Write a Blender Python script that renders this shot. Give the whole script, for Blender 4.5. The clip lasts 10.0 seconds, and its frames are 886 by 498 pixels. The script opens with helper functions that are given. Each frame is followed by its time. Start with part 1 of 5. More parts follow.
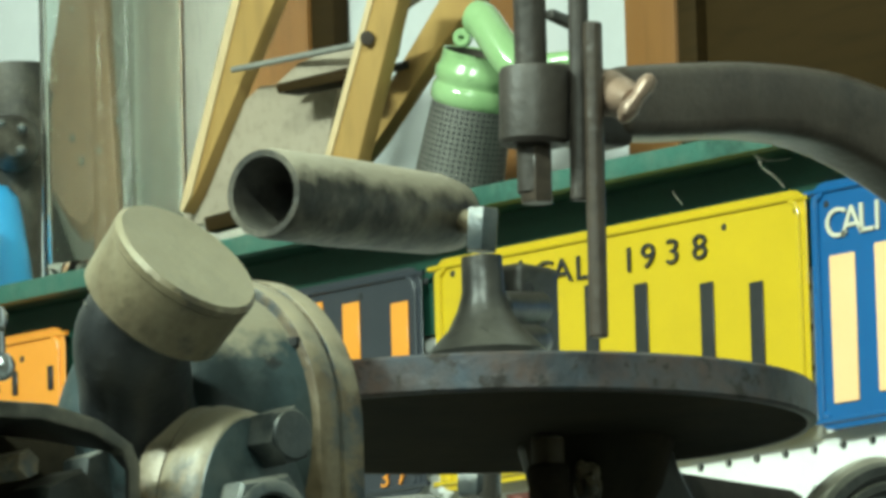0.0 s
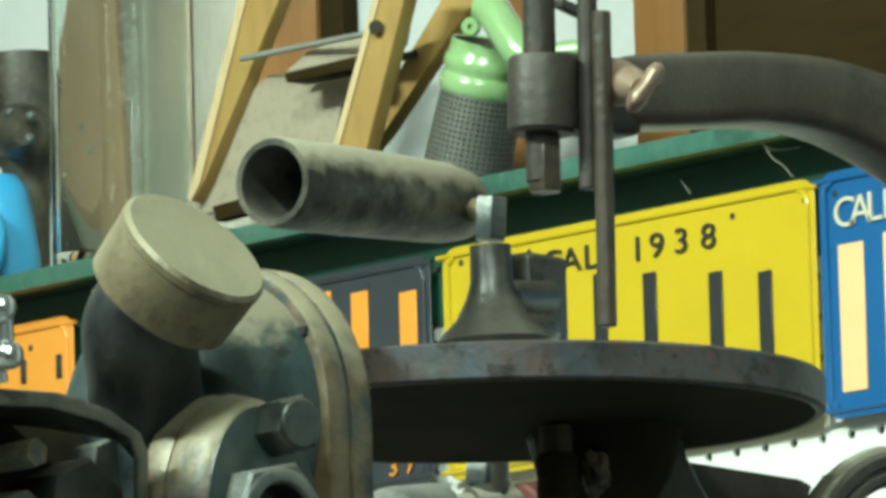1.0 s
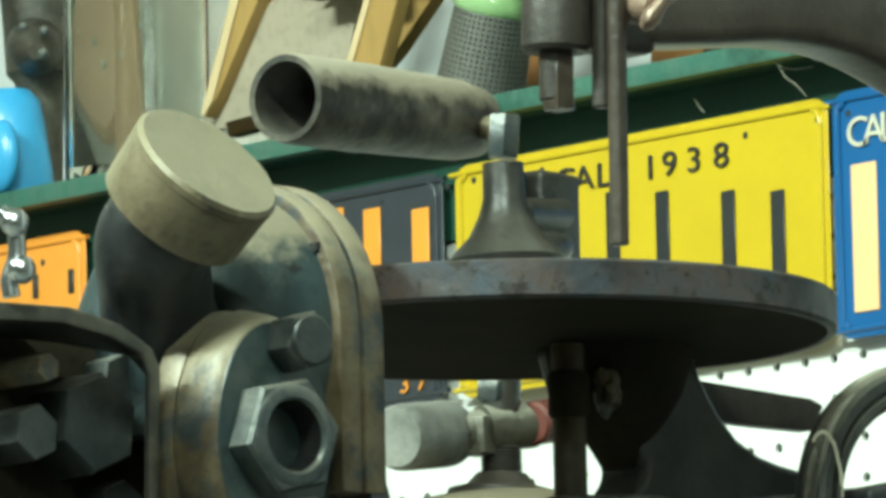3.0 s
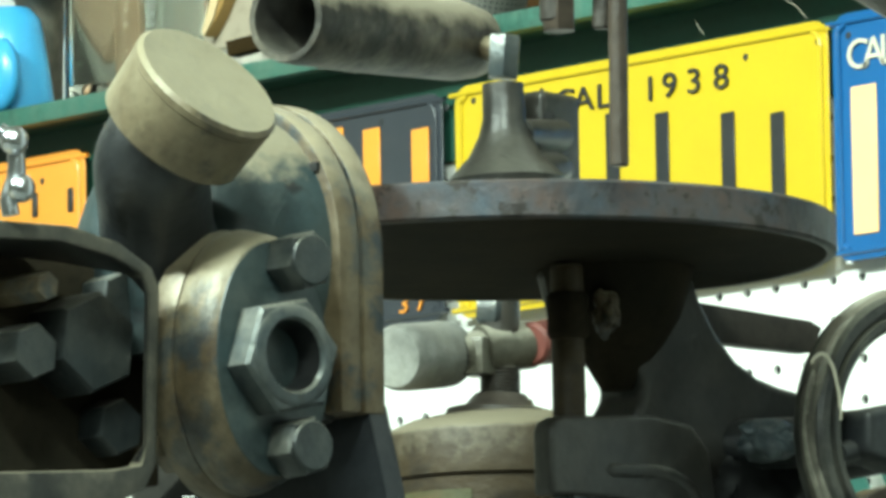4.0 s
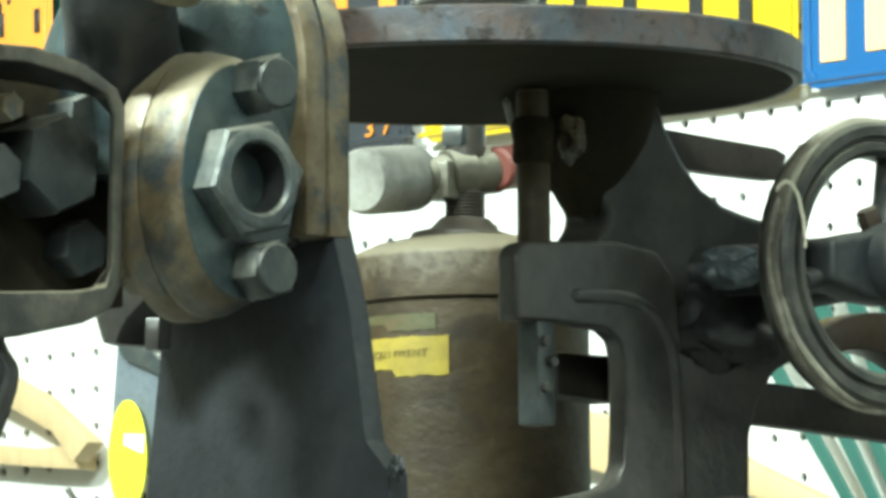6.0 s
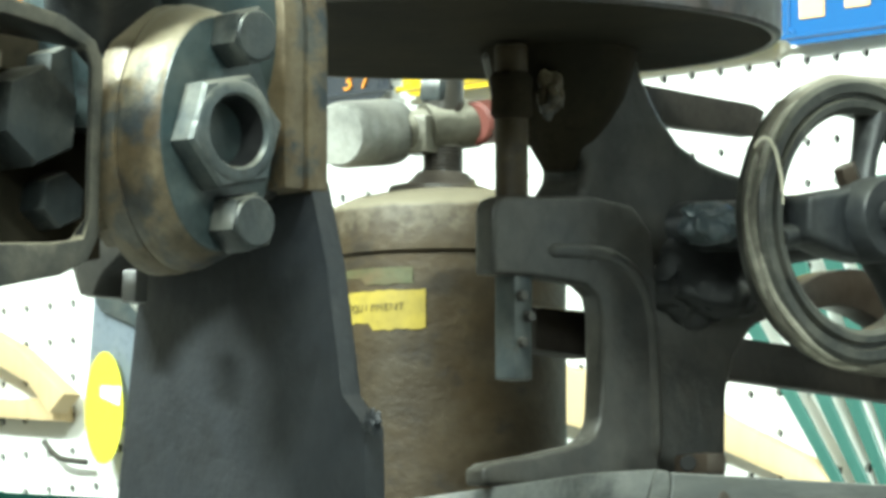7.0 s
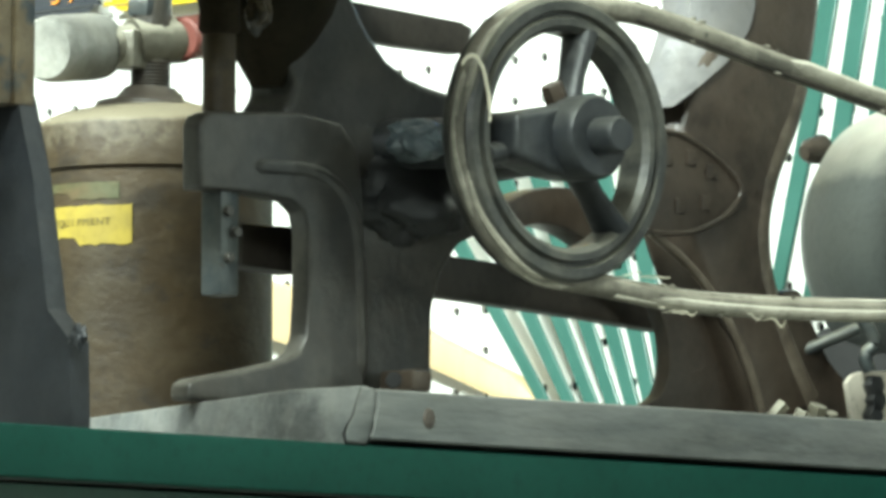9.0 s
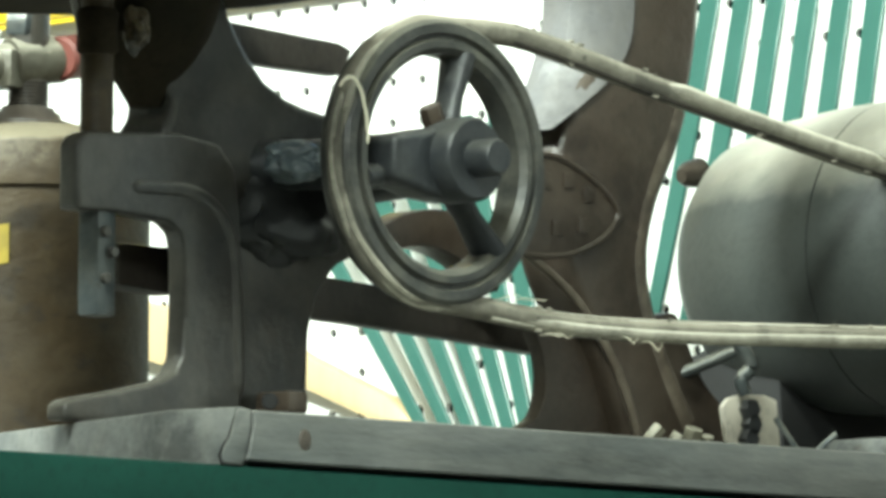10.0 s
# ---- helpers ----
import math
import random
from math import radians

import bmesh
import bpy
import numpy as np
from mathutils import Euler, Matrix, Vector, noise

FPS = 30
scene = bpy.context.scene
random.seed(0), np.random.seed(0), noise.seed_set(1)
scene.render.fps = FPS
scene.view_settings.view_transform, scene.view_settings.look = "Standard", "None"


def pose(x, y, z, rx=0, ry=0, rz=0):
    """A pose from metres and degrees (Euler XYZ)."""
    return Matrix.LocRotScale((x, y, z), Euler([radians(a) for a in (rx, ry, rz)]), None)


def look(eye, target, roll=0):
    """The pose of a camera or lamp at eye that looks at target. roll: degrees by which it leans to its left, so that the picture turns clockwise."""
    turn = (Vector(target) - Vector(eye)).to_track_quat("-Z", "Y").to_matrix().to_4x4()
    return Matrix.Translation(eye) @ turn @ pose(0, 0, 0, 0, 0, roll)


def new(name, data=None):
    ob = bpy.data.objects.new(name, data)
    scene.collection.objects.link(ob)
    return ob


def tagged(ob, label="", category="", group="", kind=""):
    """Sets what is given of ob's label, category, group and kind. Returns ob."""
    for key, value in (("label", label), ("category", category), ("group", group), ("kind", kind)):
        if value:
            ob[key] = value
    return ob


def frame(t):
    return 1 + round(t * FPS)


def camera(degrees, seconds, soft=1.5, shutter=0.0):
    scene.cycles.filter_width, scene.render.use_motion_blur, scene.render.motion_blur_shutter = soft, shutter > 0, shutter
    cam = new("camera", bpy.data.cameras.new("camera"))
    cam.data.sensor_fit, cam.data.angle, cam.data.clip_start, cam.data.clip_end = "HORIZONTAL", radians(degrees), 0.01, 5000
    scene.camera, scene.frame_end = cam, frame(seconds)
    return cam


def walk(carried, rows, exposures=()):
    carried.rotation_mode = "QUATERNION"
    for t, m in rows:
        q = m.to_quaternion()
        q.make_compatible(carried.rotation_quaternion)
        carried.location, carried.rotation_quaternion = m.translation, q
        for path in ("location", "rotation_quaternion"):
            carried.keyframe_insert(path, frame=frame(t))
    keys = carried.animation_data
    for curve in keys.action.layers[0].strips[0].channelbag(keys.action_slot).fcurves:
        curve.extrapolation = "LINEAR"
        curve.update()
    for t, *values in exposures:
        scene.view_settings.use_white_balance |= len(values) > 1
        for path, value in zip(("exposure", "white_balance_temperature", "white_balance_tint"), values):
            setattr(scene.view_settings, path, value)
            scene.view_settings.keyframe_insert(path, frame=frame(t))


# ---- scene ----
# World axes: x runs along the pegboard wall, y from the bench to that wall, z up.
cam = camera(7.0, 10.0, soft=3.8)
EYE = (0.0, 0.0, 1.45)
ROWS = [
    (0.0, 48.000, 8.800, -1.600),
    (0.5, 48.034, 8.747, -1.428),
    (1.0, 48.071, 8.715, -1.552),
    (1.5, 48.107, 8.854, -1.561),
    (2.0, 48.131, 8.740, -1.405),
    (2.2, 48.152, 8.534, -1.429),
    (3.5, 48.194, 7.833, -0.960),
    (4.0, 48.193, 7.433, -0.912),
    (4.5, 48.162, 7.080, -0.716),
    (5.0, 48.081, 6.651, -0.574),
    (5.5, 48.011, 6.369, -0.432),
    (6.0, 47.934, 6.040, -0.427),
    (7.3, 47.650, 5.551, 0.010),
    (7.5, 47.498, 5.447, 0.027),
    (8.0, 46.515, 5.312, 0.127),
    (8.5, 46.204, 5.317, 0.177),
    (9.0, 45.426, 5.014, 0.119),
    (9.5, 45.107, 5.116, 0.203),
    (10.0, 44.450, 5.190, 0.343),
]


def aim(yaw, pitch, roll):
    return Matrix.Translation(EYE) @ pose(0, 0, 0, 0, 0, yaw) @ pose(0, 0, 0, 90 + pitch) @ pose(0, 0, 0, 0, 0, roll)


EXPOSURES = [(0.0, -0.45, 6050, 0), (2.2, -0.45, 6050, 0), (4.5, 0.16, 5950, 7), (6.0, 0.40, 6000, 10), (7.5, 0.70, 5950, 13), (10.0, 0.64, 6150, 15)]
walk(cam, [(t, aim(yaw, pitch, roll)) for t, yaw, pitch, roll in ROWS], EXPOSURES)

# ---- light ----
world = bpy.data.worlds.new("world")
world.use_nodes = True
scene.world = world
world.node_tree.nodes["Background"].inputs[0].default_value = (0.9, 1.0, 0.95, 1)
world.node_tree.nodes["Background"].inputs[1].default_value = 0.05


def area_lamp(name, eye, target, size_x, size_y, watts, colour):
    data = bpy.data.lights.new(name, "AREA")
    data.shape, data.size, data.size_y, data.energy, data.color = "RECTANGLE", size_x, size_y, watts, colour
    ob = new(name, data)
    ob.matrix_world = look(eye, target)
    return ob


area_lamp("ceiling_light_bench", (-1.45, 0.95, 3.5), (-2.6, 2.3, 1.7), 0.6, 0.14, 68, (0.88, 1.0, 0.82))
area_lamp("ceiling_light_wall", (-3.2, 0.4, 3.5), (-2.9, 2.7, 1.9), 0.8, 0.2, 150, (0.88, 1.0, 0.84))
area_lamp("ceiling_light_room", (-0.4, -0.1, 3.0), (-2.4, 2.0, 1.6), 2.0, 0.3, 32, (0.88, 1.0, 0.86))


# ---- materials ----
def ramp(nt, fac, stops):
    n = nt.nodes.new("ShaderNodeValToRGB")
    el = n.color_ramp.elements
    while len(el) < len(stops):
        el.new(0.5)
    for e, (p, c) in zip(el, stops):
        e.position, e.color = p, (*c, 1)
    nt.links.new(fac, n.inputs[0])
    return n.outputs[0]


def noise_tex(nt, vec, scale, detail=4.0, rough=0.6):
    n = nt.nodes.new("ShaderNodeTexNoise")
    n.inputs["Scale"].default_value, n.inputs["Detail"].default_value, n.inputs["Roughness"].default_value = scale, detail, rough
    nt.links.new(vec, n.inputs["Vector"])
    return n.outputs["Fac"]


def mixed(nt, fac, a, b):
    n = nt.nodes.new("ShaderNodeMix")
    n.data_type = "RGBA"
    for k, v in ((0, fac), (6, a), (7, b)):
        if isinstance(v, tuple):
            n.inputs[k].default_value = (*v, 1)
        elif isinstance(v, (int, float)):
            n.inputs[k].default_value = v
        else:
            nt.links.new(v, n.inputs[k])
    return n.outputs[2]


def surface(name, base, second, rough=0.6, metal=0.0, fine=220.0, coarse=14.0, bump=0.15, dust=0.0, dust_colour=(0.42, 0.37, 0.27), stretch=(1, 1, 1), spots=None, coat=0.0, grain=0.4, film=0.0, dust_noise=0.9, spec=0.5, dust_from=0.6):
    """Two-scale mottled surface; dust gathers on the faces that look up."""
    m = bpy.data.materials.new(name)
    m.use_nodes = True
    nt = m.node_tree
    bsdf = nt.nodes["Principled BSDF"]
    tc = nt.nodes.new("ShaderNodeTexCoord")
    mp = nt.nodes.new("ShaderNodeMapping")
    mp.inputs["Scale"].default_value = stretch
    nt.links.new(tc.outputs["Object"], mp.inputs[0])
    vec = mp.outputs[0]
    big, small = noise_tex(nt, vec, coarse), noise_tex(nt, vec, fine, 3.0)
    c = mixed(nt, ramp(nt, big, [(0.35, (0, 0, 0)), (0.68, (1, 1, 1))]), base, second)
    dark = tuple(x * 0.55 for x in base)
    c = mixed(nt, ramp(nt, small, [(0.3, (grain,) * 3), (0.5, (0, 0, 0))]), c, dark)
    if spots:
        c = mixed(nt, ramp(nt, noise_tex(nt, vec, spots[1], 5.0, 0.7), [(spots[2], (0, 0, 0)), (spots[2] + 0.08, (1, 1, 1))]), c, spots[0])
    r = rough
    mid = noise_tex(nt, vec, 38.0, 6.0, 0.65)
    if film:
        c = mixed(nt, ramp(nt, mid, [(0.42, (0, 0, 0)), (0.7, (film,) * 3)]), c, tuple(x * 0.75 for x in dust_colour))
        c = mixed(nt, ramp(nt, noise_tex(nt, vec, 17.0, 6.0, 0.7), [(0.36, (0.75,) * 3), (0.5, (0, 0, 0))]), c, tuple(x * 0.4 for x in base))
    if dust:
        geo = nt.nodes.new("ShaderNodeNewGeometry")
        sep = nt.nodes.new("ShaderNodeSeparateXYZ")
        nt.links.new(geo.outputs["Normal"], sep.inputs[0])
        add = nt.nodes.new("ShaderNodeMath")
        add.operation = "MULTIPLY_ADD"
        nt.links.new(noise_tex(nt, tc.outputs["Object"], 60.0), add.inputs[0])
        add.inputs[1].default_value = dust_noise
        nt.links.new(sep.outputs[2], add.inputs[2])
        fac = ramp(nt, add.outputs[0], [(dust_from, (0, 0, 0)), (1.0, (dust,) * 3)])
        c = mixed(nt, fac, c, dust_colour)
        if metal:
            inv = nt.nodes.new("ShaderNodeMath")
            inv.operation = "MULTIPLY_ADD"
            nt.links.new(fac, inv.inputs[0])
            inv.inputs[1].default_value, inv.inputs[2].default_value = -metal, metal
            nt.links.new(inv.outputs[0], bsdf.inputs["Metallic"])
    if metal and not dust:
        bsdf.inputs["Metallic"].default_value = metal
    nt.links.new(c, bsdf.inputs["Base Color"])
    bsdf.inputs["Roughness"].default_value = r
    bsdf.inputs["Coat Weight"].default_value = coat
    bsdf.inputs["Specular IOR Level"].default_value = spec
    if bump:
        b = nt.nodes.new("ShaderNodeBump")
        b.inputs["Strength"].default_value, b.inputs["Distance"].default_value = bump, 0.002
        if film:
            b2 = nt.nodes.new("ShaderNodeBump")
            b2.inputs["Strength"].default_value, b2.inputs["Distance"].default_value = 0.35, 0.004
            nt.links.new(mid, b2.inputs["Height"])
            nt.links.new(b2.outputs[0], b.inputs["Normal"])
        nt.links.new(small, b.inputs["Height"])
        nt.links.new(b.outputs[0], bsdf.inputs["Normal"])
    return m


def clear_glass(name, colour):
    m = bpy.data.materials.new(name)
    m.use_nodes = True
    b = m.node_tree.nodes["Principled BSDF"]
    b.inputs["Base Color"].default_value = (*colour, 1)
    b.inputs["Transmission Weight"].default_value = 1
    b.inputs["Roughness"].default_value = 0.02
    b.inputs["IOR"].default_value = 1.48
    nt = m.node_tree
    tc = nt.nodes.new("ShaderNodeTexCoord")
    mp = nt.nodes.new("ShaderNodeMapping")
    mp.inputs["Scale"].default_value = (1, 1, 0.12)
    nt.links.new(tc.outputs["Object"], mp.inputs[0])
    bump = nt.nodes.new("ShaderNodeBump")
    bump.inputs["Strength"].default_value, bump.inputs["Distance"].default_value = 0.01, 0.004
    nt.links.new(noise_tex(nt, mp.outputs[0], 30.0, 1.0), bump.inputs["Height"])
    nt.links.new(bump.outputs[0], b.inputs["Normal"])
    return m


IRON = surface("dark_cast_iron", (0.026, 0.027, 0.0265), (0.042, 0.036, 0.028), 0.36, 0.1, dust=0.3, dust_colour=(0.18, 0.17, 0.14), fine=120, film=0.22, spec=0.55)
IRON_BROWN = surface("brown_painted_casting", (0.037, 0.026, 0.0185), (0.055, 0.041, 0.030), 0.38, 0.0, dust=0.2, dust_colour=(0.13, 0.11, 0.085), film=0.25, spec=0.45)
TABLE_IRON = surface("rusty_table_iron", (0.042, 0.056, 0.074), (0.075, 0.04, 0.026), 0.44, 0.1, dust=0.08, spots=((0.013, 0.009, 0.007), 95, 0.54), fine=160, coarse=30, film=0.14, dust_colour=(0.2, 0.175, 0.14))
STEEL = surface("dull_grey_steel", (0.062, 0.078, 0.084), (0.036, 0.043, 0.046), 0.34, 0.3, dust=0.4, dust_colour=(0.3, 0.285, 0.23), spots=((0.03, 0.027, 0.024), 60, 0.6), film=0.3)
BOLT_STEEL = surface("dark_blue_grey_bolt_steel", (0.034, 0.042, 0.044), (0.022, 0.026, 0.027), 0.38, 0.3, dust=0.35, dust_colour=(0.22, 0.21, 0.17), spots=((0.07, 0.075, 0.07), 70, 0.62), film=0.25)
VALVE_BRASS = surface("dull_olive_valve_brass", (0.13, 0.118, 0.085), (0.085, 0.08, 0.062), 0.42, 0.3, dust=0.6, dust_colour=(0.38, 0.36, 0.29), spots=((0.035, 0.032, 0.026), 60, 0.57), film=0.25)
BLUE_STEEL = surface("blue_grey_oily_metal", (0.024, 0.043, 0.049), (0.042, 0.055, 0.054), 0.36, 0.15, dust=0.75, dust_colour=(0.25, 0.215, 0.145), spots=((0.012, 0.013, 0.014), 25, 0.58), film=0.12, dust_from=0.82, dust_noise=0.7)
TAN = surface("tan_dusty_metal", (0.06, 0.038, 0.016), (0.095, 0.074, 0.043), 0.46, 0.15, dust=0.62, dust_colour=(0.36, 0.31, 0.21), spots=((0.022, 0.028, 0.032), 24, 0.5), film=0.3)
CAP_TAN = surface("cream_dusty_cap", (0.125, 0.096, 0.055), (0.18, 0.148, 0.09), 0.42, 0.15, dust=0.55, dust_colour=(0.32, 0.285, 0.19), coarse=30, film=0.35, spots=((0.05, 0.042, 0.03), 28, 0.6))
GREEN = surface("green_gloss_paint", (0.004, 0.036, 0.026), (0.006, 0.045, 0.033), 0.45, bump=0.05, spots=((0.10, 0.16, 0.12), 70, 0.71), spec=0.1)
SHELF_GREEN = surface("dusty_light_green_paint", (0.035, 0.12, 0.09), (0.055, 0.15, 0.115), 0.45, bump=0.1, spots=((0.25, 0.3, 0.25), 35, 0.68), film=0.15)
GREEN_DARK = surface("dark_green_paint", (0.012, 0.055, 0.036), (0.015, 0.07, 0.045), 0.5, bump=0.05)
WHITE = surface("white_hardboard", (0.8, 0.8, 0.77), (0.74, 0.74, 0.7), 0.6, bump=0.03, grain=0.05)
WALL_WHITE = surface("white_wall_paint", (0.54, 0.55, 0.55), (0.48, 0.49, 0.49), 0.8, bump=0.05, grain=0.05)
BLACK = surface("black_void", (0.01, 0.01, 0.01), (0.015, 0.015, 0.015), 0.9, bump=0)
# Lightened copy of the pine, with bright light put into its colour.
LIT_PINE = surface("pale_lit_pine", (0.62, 0.47, 0.27), (0.52, 0.38, 0.2), 0.6, fine=90, coarse=14, stretch=(1, 1, 0.2), bump=0.05)
PINE = surface("pine_wood", (0.42, 0.265, 0.085), (0.33, 0.195, 0.06), 0.45, fine=90, coarse=16, stretch=(1, 1, 0.2), bump=0.05, spots=((0.16, 0.085, 0.03), 22, 0.66))
ORANGE_WOOD = surface("orange_stained_wood", (0.27, 0.125, 0.035), (0.2, 0.088, 0.025), 0.45, fine=90, coarse=9, stretch=(1, 1, 0.12), bump=0.05)
BROWN_WOOD = surface("brown_cabinet_wood", (0.021, 0.0125, 0.0032), (0.034, 0.02, 0.006), 0.7, fine=90, coarse=9, stretch=(0.15, 1, 1), bump=0.05, spec=0.1, spots=((0.01, 0.0065, 0.0025), 30, 0.6))
GREY_WOOD = surface("weathered_grey_board", (0.085, 0.092, 0.09), (0.15, 0.155, 0.148), 0.75, fine=130, coarse=40, stretch=(1, 0.22, 1), bump=0.4, dust=0.2, spots=((0.04, 0.032, 0.026), 26, 0.64), grain=0.35, film=0.2, dust_colour=(0.36, 0.34, 0.29))
DUSTY_BOARD = surface("dusty_board", (0.34, 0.285, 0.21), (0.4, 0.34, 0.26), 0.8, fine=120, coarse=12)
RUST = surface("rust_brown_tank_paint", (0.043, 0.0265, 0.0085), (0.029, 0.0185, 0.0068), 0.58, 0.05, dust=0.6, dust_colour=(0.25, 0.22, 0.155), spots=((0.021, 0.0145, 0.008), 45, 0.56), stretch=(0.85, 0.85, 1.3), film=0.12, spec=0.4)
YELLOW = surface("yellow_plate_enamel", (0.6, 0.42, 0.012), (0.55, 0.385, 0.012), 0.3, bump=0, coat=0.4, grain=0.05)
BLUE = surface("blue_plate_enamel", (0.014, 0.105, 0.3), (0.012, 0.095, 0.275), 0.3, bump=0, coat=0.4, grain=0.05)
ORANGE = surface("orange_plate_enamel", (0.85, 0.33, 0.04), (0.8, 0.3, 0.03), 0.35, bump=0, coat=0.3, grain=0.05)
BLACK_PAINT = surface("black_plate_enamel", (0.03, 0.035, 0.045), (0.04, 0.045, 0.055), 0.35, bump=0, coat=0.3, grain=0.05)
PEACH = surface("peach_plate_paint", (0.88, 0.55, 0.28), (0.85, 0.52, 0.25), 0.4, bump=0, grain=0.05)
INK = surface("black_ink", (0.02, 0.022, 0.025), (0.03, 0.03, 0.03), 0.4, bump=0)
CREAM = surface("cream_letter_paint", (0.62, 0.58, 0.46), (0.58, 0.54, 0.42), 0.4, bump=0, grain=0.05)
UNDER = surface("black_grease_and_shade_iron", (0.018, 0.016, 0.011), (0.032, 0.025, 0.016), 0.8, 0.0, coarse=20, spec=0.06)
HOUSING = surface("dusty_dark_housing_metal", (0.026, 0.027, 0.024), (0.045, 0.042, 0.033), 0.42, 0.1, dust=0.6, dust_colour=(0.3, 0.265, 0.19), film=0.25)
IRON_DARK = surface("black_bar_steel", (0.026, 0.022, 0.018), (0.038, 0.031, 0.025), 0.5, 0.0, dust=0.2, dust_colour=(0.12, 0.1, 0.08), film=0.15, spec=0.35)
WING = surface("worn_pinkish_brass", (0.3, 0.205, 0.15), (0.24, 0.16, 0.11), 0.4, 0.3, film=0.2)
POST_BROWN = surface("faded_brown_post", (0.22, 0.13, 0.072), (0.18, 0.105, 0.06), 0.6, coarse=9, stretch=(1, 1, 0.15))
HORN = surface("dusty_horn_metal", (0.03, 0.03, 0.024), (0.05, 0.04, 0.03), 0.5, 0.1, dust=0.85, dust_colour=(0.44, 0.39, 0.29), film=0.45, bump=0.35, spots=((0.018, 0.015, 0.011), 40, 0.54))
PULLEY = surface("grey_dusty_pulley_iron", (0.034, 0.036, 0.035), (0.056, 0.055, 0.048), 0.42, 0.1, dust=0.35, dust_colour=(0.25, 0.24, 0.19), film=0.4)
FOOT = surface("blue_black_steel_plate", (0.0095, 0.012, 0.016), (0.015, 0.0175, 0.0215), 0.5, 0.1, fine=140, film=0.08, dust=0.15, dust_colour=(0.12, 0.115, 0.11), spots=((0.06, 0.06, 0.06), 160, 0.7))
PALE_METAL = surface("pale_zinc_plate", (0.33, 0.33, 0.3), (0.25, 0.25, 0.23), 0.45, 0.2, film=0.2)
RUBBER = surface("dusty_rubber_belt", (0.27, 0.255, 0.205), (0.4, 0.375, 0.305), 0.75, fine=160, coarse=60, bump=0.5, dust=0.95, dust_colour=(0.58, 0.55, 0.46), film=0.3, spots=((0.07, 0.06, 0.048), 110, 0.63))
BELT_CORE = surface("brown_grey_cracked_belt", (0.13, 0.12, 0.095), (0.22, 0.205, 0.165), 0.75, fine=160, coarse=50, bump=0.5, dust=0.7, dust_colour=(0.36, 0.33, 0.265), film=0.4, spots=((0.04, 0.035, 0.03), 90, 0.6))
# The pale dust on upward faces also paints the motor's bright, lit top.
MOTOR_GREY = surface("dusty_top_lit_motor_paint", (0.032, 0.037, 0.035), (0.045, 0.049, 0.044), 0.46, 0.1, dust=0.95, dust_colour=(0.42, 0.4, 0.33), coarse=8, dust_noise=0.2, dust_from=0.42)
CHROME = surface("chrome_plating", (0.6, 0.62, 0.65), (0.5, 0.52, 0.55), 0.22, 1.0, bump=0)
RED = surface("faded_red_plastic", (0.17, 0.045, 0.032), (0.12, 0.036, 0.028), 0.5, spots=((0.05, 0.03, 0.022), 60, 0.58))
LABEL_YELLOW = surface("yellow_paper_sticker", (0.36, 0.27, 0.03), (0.26, 0.2, 0.035), 0.5, bump=0.02, coarse=60)
FADED_GREEN = surface("faded_green_stain", (0.05, 0.065, 0.025), (0.085, 0.06, 0.026), 0.5, coarse=40)
PRINT = surface("faded_sticker_print", (0.13, 0.10, 0.02), (0.1, 0.075, 0.02), 0.6, bump=0)
HUB_IRON = surface("blue_black_hub_iron", (0.018, 0.021, 0.025), (0.03, 0.032, 0.034), 0.4, 0.1, dust=0.3, dust_colour=(0.14, 0.14, 0.125), film=0.2, spec=0.4)
LIP_SHEEN_GREY = surface("grey_casting_sheen", (0.15, 0.15, 0.155), (0.11, 0.105, 0.1), 0.34, 0.1, fine=140, coarse=18, film=0.1, spec=0.5)
# Paler than the arm: dust plus painted light on its rounded edge.
ARM_EDGE = surface("lit_dusty_brown_arm_edge", (0.06, 0.045, 0.033), (0.11, 0.088, 0.066), 0.45, dust=0.3, dust_colour=(0.3, 0.26, 0.2), film=0.5, spec=0.5)
TAG = surface("pale_soiled_tag", (0.55, 0.51, 0.43), (0.45, 0.41, 0.34), 0.6, spots=((0.2, 0.17, 0.13), 80, 0.6))
LIME_YELLOW = surface("bright_yellow_sticker", (0.85, 0.8, 0.04), (0.8, 0.75, 0.04), 0.4, bump=0, grain=0.05)
BLADE = surface("blue_grey_blade_steel", (0.22, 0.26, 0.31), (0.28, 0.31, 0.34), 0.4, 0.4, bump=0.03)
MINT = surface("mint_green_enamel", (0.27, 0.44, 0.19), (0.33, 0.49, 0.24), 0.16, bump=0.06, coat=0.8, grain=0.1, spots=((0.05, 0.08, 0.03), 90, 0.68))
MESH_GREY = surface("perforated_grey_tin", (0.13, 0.13, 0.115), (0.17, 0.165, 0.145), 0.5, 0.3)
PLASTIC_BLUE = surface("light_blue_plastic", (0.06, 0.32, 0.62), (0.07, 0.36, 0.66), 0.3, bump=0, grain=0.05)
RAKE_GREEN = surface("green_rake_paint", (0.026, 0.098, 0.08), (0.038, 0.12, 0.1), 0.35, bump=0, grain=0.1, spots=((0.1, 0.15, 0.13), 60, 0.66))
GREY_PANEL = surface("grey_brown_wall_board", (0.14, 0.125, 0.105), (0.175, 0.158, 0.132), 0.6, coarse=3, stretch=(1, 1, 0.15))
GLASS = clear_glass("greenish_jar_glass", (0.93, 0.985, 0.95))
TIN = surface("dark_tarnished_tin", (0.035, 0.032, 0.026), (0.065, 0.058, 0.045), 0.45, 0.3, film=0.2)
